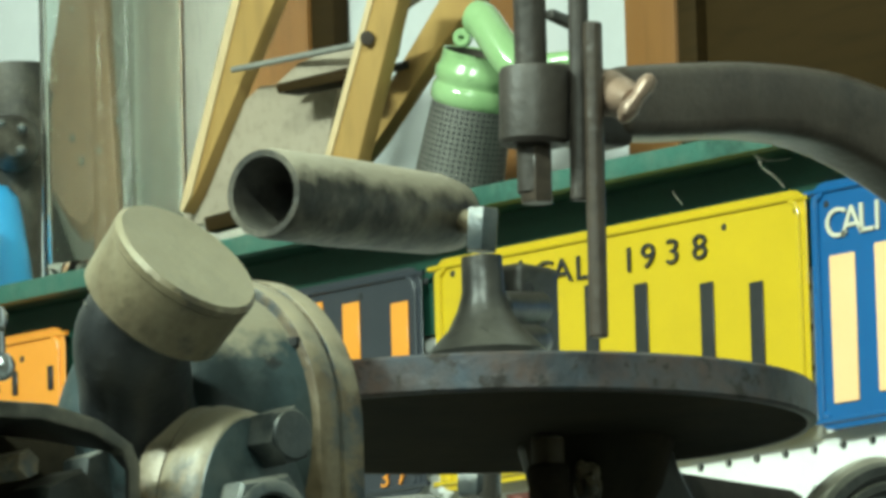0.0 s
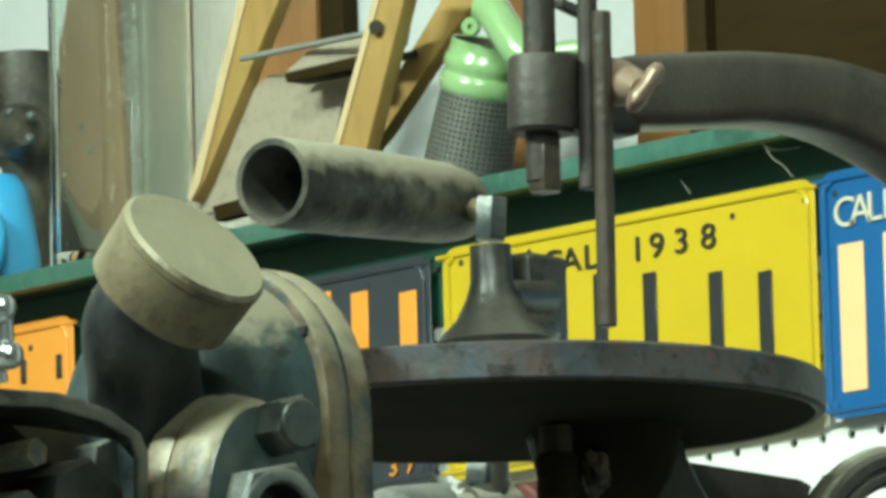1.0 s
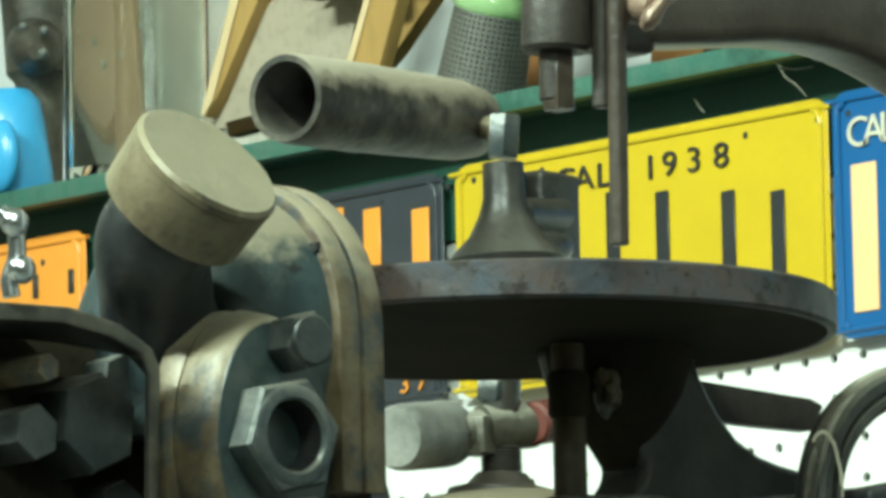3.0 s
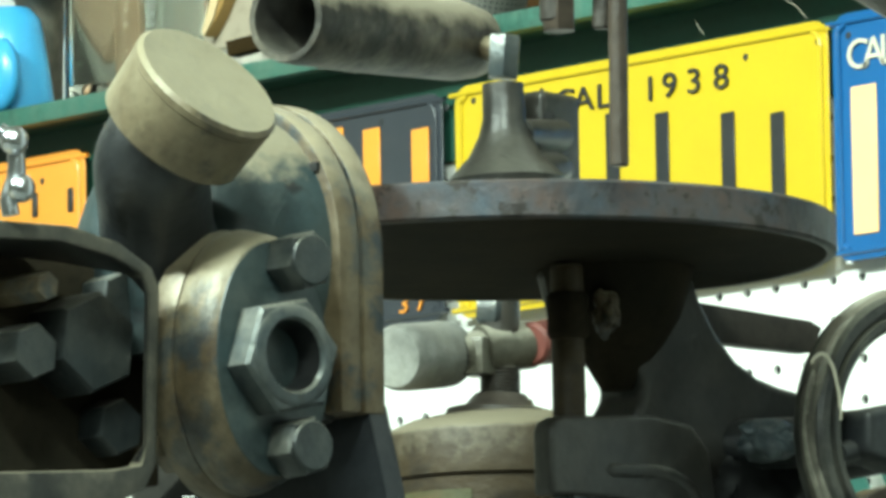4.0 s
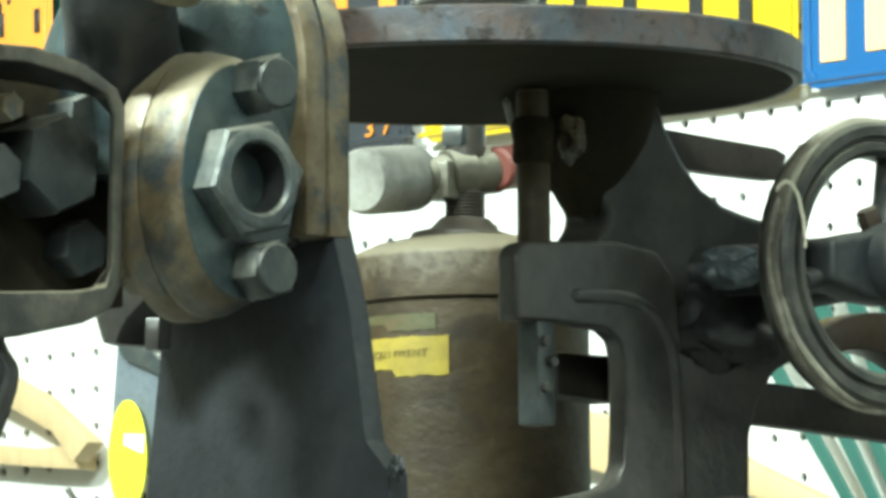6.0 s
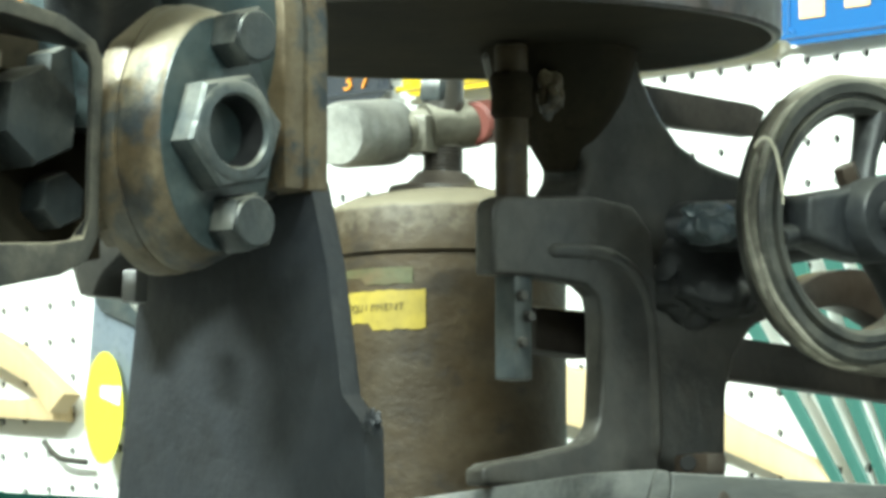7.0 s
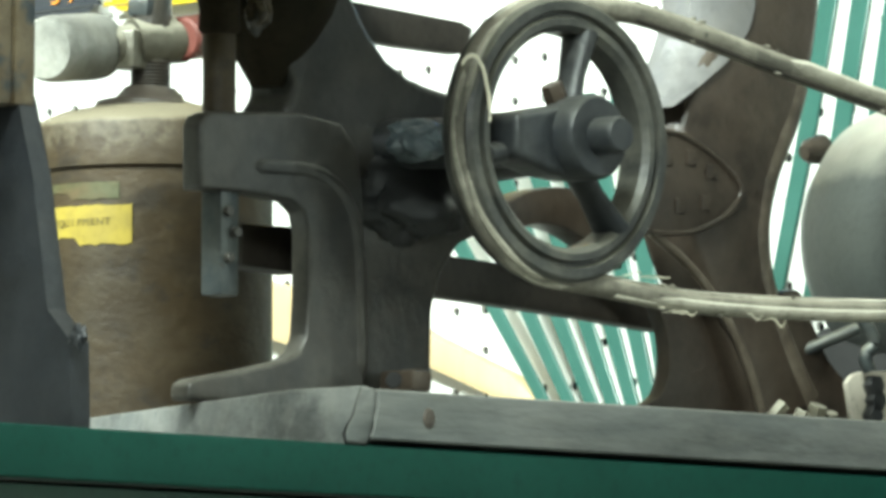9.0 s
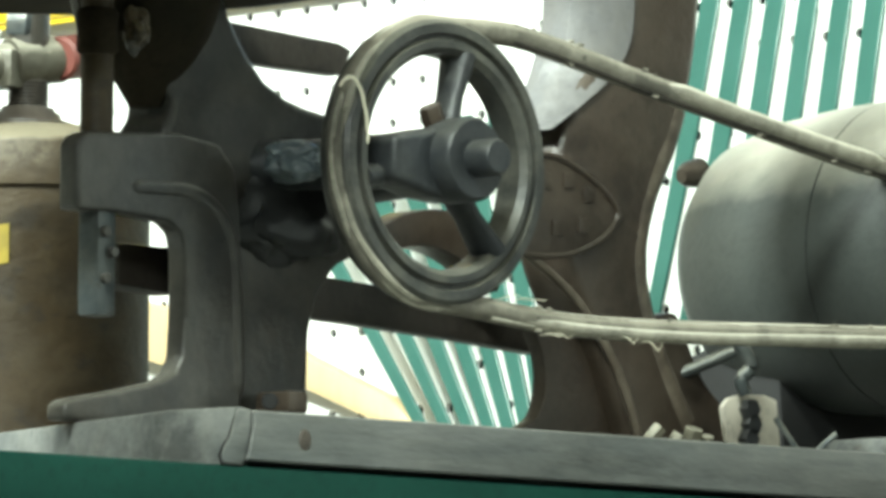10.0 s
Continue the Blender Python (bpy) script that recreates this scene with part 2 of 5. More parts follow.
# Used for caked grease and for painted shade in the housing and bore.
GREASE_SHADE = surface("black_grease_and_shade", (0.008, 0.0085, 0.009), (0.015, 0.015, 0.015), 0.34, fine=200, coarse=40, bump=0.08, spec=0.4)
GLINT_GREASE = surface("blue_grey_grease_glint", (0.15, 0.185, 0.2), (0.05, 0.063, 0.07), 0.28, fine=200, coarse=50, bump=0.1)
FLOOR_GREY = surface("grey_concrete_floor", (0.3, 0.31, 0.29), (0.35, 0.36, 0.34), 0.8, coarse=2)
PANEL = surface("wood_panelling", (0.5, 0.48, 0.41), (0.56, 0.535, 0.46), 0.6, coarse=3, stretch=(1, 1, 0.15))


# ---- mesh helpers ----
def thing(name, base, label, category, group="", kind=""):
    ob = new(name)
    ob.empty_display_size = 0.05
    ob.matrix_basis = Matrix.Translation(base)
    return tagged(ob, label, category, group, kind)


def part(name, bm, material, parent=None, label="", smooth=True):
    """One mesh object from a bmesh in world coordinates, under a thing or a part."""
    bmesh.ops.recalc_face_normals(bm, faces=bm.faces)
    me = bpy.data.meshes.new(name)
    bm.to_mesh(me)
    bm.free()
    me.materials.append(material)
    if smooth:
        for p in me.polygons:
            p.use_smooth = True
        me.set_sharp_from_angle(angle=radians(38))
    ob = new(name, me)
    if parent is not None:
        ob.parent = parent
        root = parent
        while root.parent is not None:
            root = root.parent
        ob.matrix_parent_inverse = root.matrix_basis.inverted() if parent is root else Matrix.Identity(4)
        if parent is not root:
            ob.matrix_parent_inverse = Matrix.Identity(4)
    return tagged(ob, label)


def joined(*meshes):
    bm = meshes[0]
    for other in meshes[1:]:
        me = bpy.data.meshes.new("join")
        other.to_mesh(me)
        other.free()
        bm.from_mesh(me)
        bpy.data.meshes.remove(me)
    return bm


def rounded(bm, width, segments=2, angle=30):
    edges = [e for e in bm.edges if len(e.link_faces) == 2 and e.calc_face_angle(0) > radians(angle)]
    bmesh.ops.bevel(bm, geom=edges, offset=width, segments=segments, affect="EDGES", profile=0.6, clamp_overlap=True)
    return bm


def box(lo, hi, bevel=0.0, segments=2):
    bm = bmesh.new()
    c = [(a + b) / 2 for a, b in zip(lo, hi)]
    s = [abs(b - a) for a, b in zip(lo, hi)]
    bmesh.ops.create_cube(bm, size=1, matrix=Matrix.Translation(c) @ Matrix.Diagonal((*s, 1)))
    return rounded(bm, bevel, segments) if bevel else bm


def block(centre, size, turn=0.0, bevel=0.002, segments=2):
    """A bevelled block of that size, turned about the upright."""
    bm = box([-a / 2 for a in size], [a / 2 for a in size], bevel, segments)
    bmesh.ops.transform(bm, matrix=pose(*centre, 0, 0, turn), verts=bm.verts)
    return bm


def axis_frame(p, q):
    d = Vector(q) - Vector(p)
    return Matrix.Translation(p) @ d.to_track_quat("Z", "Y").to_matrix().to_4x4(), d.length


def lathe(p, q, profile, n=40, spin=0.0, squash=1.0, caps=True):
    """Turned shape on the axis p to q; profile of (share of the length, radius)."""
    m, length = axis_frame(p, q)
    bm = bmesh.new()
    rings = []
    for s, r in profile:
        if r <= 1e-6:
            rings.append([bm.verts.new(m @ Vector((0, 0, s * length)))])
        else:
            rings.append([bm.verts.new(m @ Vector((r * math.cos(spin + 2 * math.pi * k / n), squash * r * math.sin(spin + 2 * math.pi * k / n), s * length))) for k in range(n)])
    for a, b in zip(rings, rings[1:]):
        for k in range(n):
            j = (k + 1) % n
            f = [a[k % len(a)], a[j % len(a)], b[j % len(b)], b[k % len(b)]]
            f = list(dict.fromkeys(f))
            if len(f) > 2:
                bm.faces.new(f)
    for ring in (rings[0], rings[-1]):
        if caps and len(ring) > 2:
            bm.faces.new(ring)
    return bm


def rod(p, q, r, n=20, ease=0.0):
    length = (Vector(q) - Vector(p)).length
    e = min(0.4, (ease or r * 0.15) / length)
    return lathe(p, q, [(0, r - e * length), (e, r), (1 - e, r), (1, r - e * length)], n)


def hexagon(p, q, r, spin=0.0):
    length = (Vector(q) - Vector(p)).length
    e = min(0.3, 0.12 * r / length)
    return lathe(p, q, [(0, r * 0.93), (e, r), (1 - e, r), (1, r * 0.93)], 6, spin)


def slab(outline, plane, at, thick, bevel=0.002, segments=2):
    """A plate with that outline: plane 'x' takes (y, z) points, 'y' takes (x, z), 'z' takes (x, y)."""
    bm = bmesh.new()

    def put(a, b, c):
        return bm.verts.new({"x": (c, a, b), "y": (a, c, b), "z": (a, b, c)}[plane])

    front = [put(a, b, at) for a, b in outline]
    back = [put(a, b, at + thick) for a, b in outline]
    bm.faces.new(front), bm.faces.new(list(reversed(back)))
    for k in range(len(front)):
        j = (k + 1) % len(front)
        bm.faces.new((front[k], front[j], back[j], back[k]))
    bmesh.ops.recalc_face_normals(bm, faces=bm.faces)
    return rounded(bm, bevel, segments, 25) if bevel else bm


def curve_points(points, steps=6):
    """Catmull-Rom through tuples of any length."""
    pts = [np.array(p, float) for p in points]
    pts = [2 * pts[0] - pts[1]] + pts + [2 * pts[-1] - pts[-2]]
    out = []
    for a, b, c, d in zip(pts, pts[1:], pts[2:], pts[3:]):
        for k in range(steps):
            t = k / steps
            out.append(0.5 * (2 * b + (c - a) * t + (2 * a - 5 * b + 4 * c - d) * t * t + (3 * b - a - 3 * c + d) * t ** 3))
    return [tuple(p) for p in out + [pts[-2]]]


def tube(points, radius, n=12, steps=6, flat=1.0, taper=0):
    pts = [Vector(p) for p in curve_points(points, steps)]
    bm = bmesh.new()
    rings = []
    up = Vector((0.31, 0.17, 0.93)).normalized()
    for k, p in enumerate(pts):
        d = (pts[min(k + 1, len(pts) - 1)] - pts[max(k - 1, 0)]).normalized()
        u = d.cross(up).normalized()
        v = u.cross(d)
        r = radius * (min(1.0, (0.15 + min(k, len(pts) - 1 - k)) / taper) if taper else 1.0)
        rings.append([bm.verts.new(p + u * math.cos(2 * math.pi * j / n) * r + v * math.sin(2 * math.pi * j / n) * r * flat) for j in range(n)])
    for a, b in zip(rings, rings[1:]):
        for j in range(n):
            bm.faces.new((a[j], a[(j + 1) % n], b[(j + 1) % n], b[j]))
    bm.faces.new(rings[0]), bm.faces.new(rings[-1])
    return bm


def ribbon_arm(points, x0, x1, bevel=0.004, steps=6):
    """Casting in a plane of constant x: points of (y, z, half width) along its middle line."""
    pts = curve_points(points, steps)
    left, right = [], []
    for k, (y, z, w) in enumerate(pts):
        a, b = pts[max(k - 1, 0)], pts[min(k + 1, len(pts) - 1)]
        d = Vector((b[0] - a[0], b[1] - a[1])).normalized()
        left.append((y - d.y * w, z + d.x * w)), right.append((y + d.y * w, z - d.x * w))
    bm = bmesh.new()
    rows = []
    for (ly, lz), (ry, rz) in zip(left, right):
        rows.append([bm.verts.new(v) for v in ((x1, ly, lz), (x1, ry, rz), (x0, ry, rz), (x0, ly, lz))])
    for a, b in zip(rows, rows[1:]):
        for k in range(4):
            bm.faces.new((a[k], a[(k + 1) % 4], b[(k + 1) % 4], b[k]))
    bm.faces.new(rows[0]), bm.faces.new(rows[-1])
    bmesh.ops.recalc_face_normals(bm, faces=bm.faces)
    edges = [e for e in bm.edges if len(e.link_faces) == 2 and e.calc_face_angle(0) > radians(50)]
    bmesh.ops.bevel(bm, geom=edges, offset=bevel, segments=3, affect="EDGES", profile=0.5, clamp_overlap=True)
    return bm


def grease(centre, size, seed, rough, level=4):
    """An uneven lump that clings to the casting."""
    bm = bmesh.new()
    bmesh.ops.create_icosphere(bm, subdivisions=level, radius=1.0)
    for v in bm.verts:
        k = 1 + rough * noise.noise(v.co * 1.6 + Vector((seed, 0, 0))) + 0.4 * rough * noise.noise(v.co * 4.5 + Vector((0, seed, 0)))
        v.co = Vector(centre) + Vector([a * b * k for a, b in zip(size, v.co)])
    return bm


def letters(text, size, material, parent, x, y, z, depth=0.0006, name="lettering", sx=1.0, facing=0.0):
    """Raised built-in lettering on a face that looks towards -y."""
    cu = bpy.data.curves.new(name, "FONT")
    cu.body, cu.size, cu.extrude, cu.align_x = text, size, depth, "CENTER"
    tmp = new(name, cu)
    me = bpy.data.meshes.new_from_object(tmp.evaluated_get(bpy.context.evaluated_depsgraph_get()))
    bpy.data.objects.remove(tmp)
    bm = bmesh.new()
    bm.from_mesh(me)
    bpy.data.meshes.remove(me)
    bmesh.ops.transform(bm, matrix=Matrix.Translation((x, y, z)) @ pose(0, 0, 0, 90, 0, facing) @ Matrix.Diagonal((sx, 1, 1, 1)), verts=bm.verts)
    return part(name, bm, material, parent, smooth=False)


# ---- the setting ----
WALL_Y = 3.14


def pegboard():
    """Hardboard with a real hole in every cell of one inch."""
    pitch, r, n = 0.0254, 0.0033, 8
    x0, z0 = (-3.2770, 2.0058)
    cols, rows_ = range(-32, 30), range(-15, 5)
    verts, faces, index = [], [], {}

    def vid(p):
        key = (round(p[0], 5), round(p[1], 5), round(p[2], 5))
        if key not in index:
            index[key] = len(verts)
            verts.append(p)
        return index[key]

    h = pitch / 2
    ring = [(1, 0), (1, 1), (0, 1), (-1, 1), (-1, 0), (-1, -1), (0, -1), (1, -1)]
    for i in cols:
        for j in rows_:
            cx, cz = x0 + i * pitch, z0 + j * pitch
            outer = [vid((cx + a * h, WALL_Y, cz + b * h)) for a, b in ring]
            inner = [vid((cx + r * math.cos(k * math.pi / 4), WALL_Y, cz + r * math.sin(k * math.pi / 4))) for k in range(n)]
            deep = [vid((cx + r * math.cos(k * math.pi / 4), WALL_Y + 0.003, cz + r * math.sin(k * math.pi / 4))) for k in range(n)]
            for k in range(n):
                m = (k + 1) % n
                faces.append((outer[k], inner[k], inner[m], outer[m]))
                faces.append((inner[k], deep[k], deep[m], inner[m]))
    me = bpy.data.meshes.new("wall_pegboard")
    me.from_pydata(verts, [], faces)
    me.materials.append(WHITE)
    ob = tagged(new("wall_pegboard", me), "white perforated hardboard wall panel with round holes", "wall", kind="structure")
    top = z0 + 4.5 * pitch
    # Black sheet stands in for the unlit gap behind the holes.
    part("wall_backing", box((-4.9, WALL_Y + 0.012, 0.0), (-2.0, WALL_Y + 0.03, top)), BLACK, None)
    tagged(bpy.data.objects["wall_backing"], "black panel giving the holes the dark of the gap behind", "wall", kind="structure")
    return top


peg_top = pegboard()


def setting(name, bm, material, label, category):
    return tagged(part(name, bm, material, None), label, category, kind="structure")


setting("wall_north", box((-6.0, 3.3, 0), (1.6, 3.42, 3.6)), WALL_WHITE, "white painted back wall above the shelf", "wall")
setting("wall_south", box((-6.0, -2.6, 0), (1.6, -2.48, 3.6)), PANEL, "pale wood-panelled wall behind the camera", "wall")
setting("wall_east", box((1.6, -2.6, 0), (1.72, 3.42, 3.6)), PANEL, "pale wood-panelled wall at the side", "wall")
setting("wall_west", box((-6.12, -2.6, 0), (-6.0, 3.42, 3.6)), PANEL, "pale wood-panelled wall at the end", "wall")
setting("floor", box((-6.12, -2.6, -0.1), (1.72, 3.42, 0)), FLOOR_GREY, "grey concrete floor", "floor")
setting("ceiling", box((-6.12, -2.6, 3.6), (1.72, 3.42, 3.7)), PANEL, "pale boarded ceiling", "ceiling")

SHELF_Y = 3.095
SHELF_TOP, SHELF_LOW = 2.2023, 2.1890
wall_shelf = thing("wall_shelf", (-3.4, 3.16, SHELF_LOW), "green painted wooden wall shelf with a chipped front edge", "shelf")
part("shelf_board", box((-4.9, SHELF_Y + 0.0125, SHELF_LOW + 0.002), (-2.0, 3.298, SHELF_TOP - 0.001), 0.001), GREEN_DARK, wall_shelf)
part("front_lip", box((-4.9, SHELF_Y, SHELF_LOW), (-2.0, SHELF_Y + 0.012, SHELF_TOP), 0.0015), SHELF_GREEN, wall_shelf, "lighter green chipped edge strip")


setting("trim", box((-4.9, WALL_Y - 0.004, peg_top + 0.0006), (-2.0, WALL_Y + 0.03, SHELF_LOW + 0.0015)), GREEN_DARK, "dark green painted rail board under the shelf", "trim")

# ---- the bench ----
BENCH_X, BENCH_Z = -2.448, 1.656
bench = thing("bench", (-2.8, 2.2, 0), "green painted workbench with a thick top", "bench")
part("bench_top", box((-3.25, 0.9, BENCH_Z - 0.023), (BENCH_X - 0.0125, 3.13, BENCH_Z - 0.001), 0.001), GREY_WOOD, bench, "worn grey wooden bench top")
part("edge_strip", box((BENCH_X - 0.012, 0.9, BENCH_Z - 0.024), (BENCH_X, 3.13, BENCH_Z), 0.002), GREEN, bench, "green painted edge strip")
part("bench_front", box((-3.2, 0.95, 0.0), (BENCH_X - 0.03, 3.1, BENCH_Z - 0.025)), GREEN_DARK, bench, "dark green front panel in shade")

# boards under the saw
C0 = (BENCH_X + 0.001, 2.362)
base_boards = thing("board_frame", (C0[0], C0[1], BENCH_Z), "weathered grey wooden mounting boards with a mitred corner", "board")
PLANK_TOP = 1.685


def front_piece(outline, proud, back, shear=1.05):
    bm = slab(outline, "x", BENCH_X + proud, back, 0.0008, 1)
    for v in bm.verts:
        v.co.y += (BENCH_X - v.co.x) * shear
    return bm


part("front_board", front_piece([(2.3674, 1.6824), (2.3681, 1.6763), (2.3663, 1.6687), (2.3656, 1.6639), (2.3630, 1.6587)] + [(3.05, BENCH_Z + 0.0035), (3.05, PLANK_TOP)], 0.002, -0.12, 0.375), GREY_WOOD, base_boards)
part("corner_block", front_piece([(2.3581, 1.6830), (2.3552, 1.6756), (2.3534, 1.6694), (2.3501, 1.6653), (2.3472, 1.6604), (2.3487, 1.6567), (2.3605, 1.6562), (2.3627, 1.6584), (2.3652, 1.6639), (2.3660, 1.6687), (2.3678, 1.6762), (2.3666, 1.6829)], 0.001, -0.03), GREY_WOOD, base_boards)
part("crack", front_piece([(2.3574, 1.6827), (2.3538, 1.6745), (2.3516, 1.6686), (2.3479, 1.6647), (2.3454, 1.6603), (2.3472, 1.6561), (2.3612, 1.6557), (2.3605, 1.6562), (2.3487, 1.6567), (2.3472, 1.6604), (2.3501, 1.6653), (2.3534, 1.6694), (2.3552, 1.6756), (2.3581, 1.6830)], 0.0004, -0.012), BLACK, base_boards, "dark open crack")
part("end_board", slab([(C0[0] - 0.0006, C0[1] + 0.002), (C0[0] - 0.12, C0[1] + 0.047), (C0[0] - 0.40, C0[1] + 0.14), (C0[0] - 0.40, C0[1] + 0.11), (C0[0] - 0.05, C0[1] - 0.004)], "z", BENCH_Z, PLANK_TOP - BENCH_Z - 0.0008, 0.002), GREY_WOOD, base_boards)

part("knot", lathe((BENCH_X - 0.004, 2.4009, 1.6700), (BENCH_X + 0.0026, 2.4009, 1.6700), [(0, 0.0044), (0.9, 0.0042), (1, 0.0034)], 14, squash=1.25), IRON_BROWN, base_boards, "dark brown knot in the board")

# ---- scroll saw ----
SAW_X = -2.62
saw = thing("scroll_saw", (SAW_X, 2.6, PLANK_TOP), "old dark cast-iron scroll saw with a round table on grey boards", "scroll saw")
cy, cz = (2.3870, 1.9244)
table = part("table", lathe((SAW_X, cy, cz - 0.0188), (SAW_X, cy, cz), [(0.05, 0.03), (0.05, 0.1555), (0.0, 0.157), (0.0, 0.1595), (0.08, 0.1615), (0.92, 0.1615), (1.0, 0.160)], 96), TABLE_IRON, saw, "round rusty cast-iron table with a pitted rim")
# Near-black underside and boss paint in the shade below the table.
part("table_underside", lathe((SAW_X, cy, cz - 0.0185), (SAW_X, cy, cz - 0.016), [(0, 0.03), (0, 0.1565), (1, 0.1565)], 72), UNDER, saw, "table underside coloured black for the shade below it")
ty, tz = (2.4547, 1.8950)
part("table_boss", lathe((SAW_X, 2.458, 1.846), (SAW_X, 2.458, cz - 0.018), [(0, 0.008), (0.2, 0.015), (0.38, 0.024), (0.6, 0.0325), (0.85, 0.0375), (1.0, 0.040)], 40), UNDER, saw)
part("column", slab([(2.4200, 1.9050), (2.4290, 1.8797), (2.4430, 1.8669), (2.4530, 1.8593), (2.4610, 1.8529), (2.4635, 1.8483), (2.4620, 1.8417), (2.4570, 1.8349), (2.4560, 1.8145), (2.5000, 1.7992), (2.5000, 1.6860), (2.5600, 1.6860), (2.5615, 1.7399), (2.5670, 1.7575), (2.5800, 1.7740), (2.5989, 1.7819), (2.5989, 1.8487), (2.5740, 1.8506), (2.5590, 1.8530), (2.5446, 1.8565), (2.5286, 1.8645), (2.5175, 1.8751), (2.5110, 1.8832), (2.5030, 1.8960), (2.5000, 1.9050)], "x", SAW_X - 0.02, 0.034, 0.008, 4), IRON, saw)
part("bracket", slab([(2.3888, 1.8209), (2.3918, 1.8253), (2.3970, 1.8275), (2.4577, 1.8314), (2.4849, 1.8281), (2.4966, 1.8162), (2.4998, 1.7966), (2.5014, 1.7683), (2.5020, 1.6850), (2.3820, 1.6850), (2.3822, 1.6930), (2.3880, 1.6960), (2.4164, 1.7010), (2.4475, 1.7075), (2.4567, 1.7122), (2.4613, 1.7203), (2.4627, 1.7400), (2.4626, 1.7708), (2.4599, 1.7818), (2.4522, 1.7869), (2.4350, 1.7880), (2.4160, 1.7890), (2.3890, 1.7885)], "x", SAW_X + 0.012, 0.014, 0.0042, 3), IRON, saw)
part("bracket_rib", tube([(SAW_X + 0.0222, y, z) for y, z in [(2.4155, 1.8019), (2.4376, 1.8029), (2.4645, 1.8031), (2.4820, 1.7967), (2.4926, 1.7847), (2.4973, 1.7680), (2.4989, 1.7455), (2.4998, 1.7173), (2.4998, 1.6900)]], 0.0056, 14, flat=0.9, taper=4), IRON, saw)
part("guide_rod", rod((SAW_X + 0.016, 2.4104, 1.9040), (SAW_X + 0.016, 2.4106, 1.8240), 0.0083), RUST, saw, "rusty brown guide rod")
part("rod_collar", lathe((SAW_X + 0.016, 2.4106, 1.8670), (SAW_X + 0.016, 2.4104, 1.8900), [(0, 0.0088), (0.1, 0.0104), (0.5, 0.0100), (0.9, 0.0106), (1, 0.0092)], 14), UNDER, saw, "greasy dark collar on the guide rod")
part("stop_block", block((SAW_X + 0.016, 2.4116, 1.7646), (0.0135, 0.0135, 0.0535), 6, 0.0016), STEEL, saw, "worn grey steel stop block")
for y, z in ((2.4096, 1.7790), (2.4145, 1.7690), (2.4100, 1.7560)):
    part("pin", rod((SAW_X + 0.018, y, z), (SAW_X + 0.0265, y, z), 0.0026), IRON, saw)
part("cross_arm", slab([(2.4569, 1.7796), (2.4989, 1.7795), (2.4990, 1.7555), (2.4570, 1.7575)], "x", SAW_X - 0.035, 0.018, 0.003), IRON_DARK, saw)
part("clamp_bolt", grease((SAW_X + 0.024, 2.4285, 1.8805), (0.007, 0.0065, 0.0105), 2.6, 0.5), TAN, saw, "rusty brown clamp bolt")
part("tension_bar", slab([(2.5467, 1.9029), (2.5932, 1.9004), (2.6384, 1.8981), (2.6475, 1.8950), (2.6401, 1.8810), (2.5973, 1.8814), (2.5717, 1.8822), (2.5468, 1.8822)], "x", SAW_X - 0.056, 0.012, 0.002), IRON_DARK, saw)
part("tie_bar", slab([(2.6160, 1.7756), (2.6698, 1.7730), (2.7895, 1.7601), (2.7895, 1.7441), (2.7333, 1.7479), (2.6699, 1.7511), (2.6161, 1.7533)], "x", SAW_X - 0.056, 0.014, 0.002), IRON_DARK, saw)
part("rear_arm", ribbon_arm([(2.4675, 2.0780, 0.0179), (2.5149, 2.0840, 0.0188), (2.5753, 2.0904, 0.0185), (2.6366, 2.0874, 0.0202), (2.7092, 2.0643, 0.0245), (2.7701, 2.0201, 0.0289), (2.8180, 1.9728, 0.0310), (2.8219, 1.9313, 0.0290), (2.8090, 1.8907, 0.0345), (2.7820, 1.8467, 0.0400), (2.7750, 1.8021, 0.0330), (2.7850, 1.7680, 0.0240), (2.8018, 1.7321, 0.0215), (2.8240, 1.6900, 0.0235)], SAW_X - 0.02, SAW_X + 0.018, 0.012), IRON_BROWN, saw, "brown curved overarm casting")
part("arm_edge", tube([(SAW_X + 0.006, y, z) for y, z in [(2.8320, 1.8760), (2.8240, 1.8560), (2.8135, 1.8370), (2.8060, 1.8190), (2.8015, 1.7984), (2.8035, 1.7744), (2.8137, 1.7481), (2.8293, 1.7218), (2.8405, 1.7059)]], 0.0125, 18), ARM_EDGE, saw, "rounded dusty edge of the overarm, lightened for the light on it")
wy, wz = (2.5785, 1.8219)
WX = SAW_X + 0.09
R = 0.0718


def wheel_rim():
    prof = [(0.0, 0.80 * R), (0.0, 0.97 * R), (0.12, 1.0 * R), (0.34, 1.0 * R), (0.5, 0.90 * R), (0.66, 1.0 * R), (0.88, 1.0 * R), (1.0, 0.97 * R), (1.0, 0.905 * R), (0.82, 0.89 * R), (0.82, 0.865 * R), (1.0, 0.85 * R), (1.0, 0.80 * R), (0.85, 0.76 * R), (0.15, 0.76 * R), (0.0, 0.80 * R)]
    p, q = (WX - 0.017, wy, wz), (WX + 0.004, wy, wz)
    m, length = axis_frame(p, q)
    bm = bmesh.new()
    n = 72
    rings = [[bm.verts.new(m @ Vector((r * math.cos(2 * math.pi * k / n), r * math.sin(2 * math.pi * k / n), s * length))) for k in range(n)] for s, r in prof[:-1]]
    for a, b in zip(rings, rings[1:] + rings[:1]):
        for k in range(n):
            bm.faces.new((a[k], a[(k + 1) % n], b[(k + 1) % n], b[k]))
    return bm


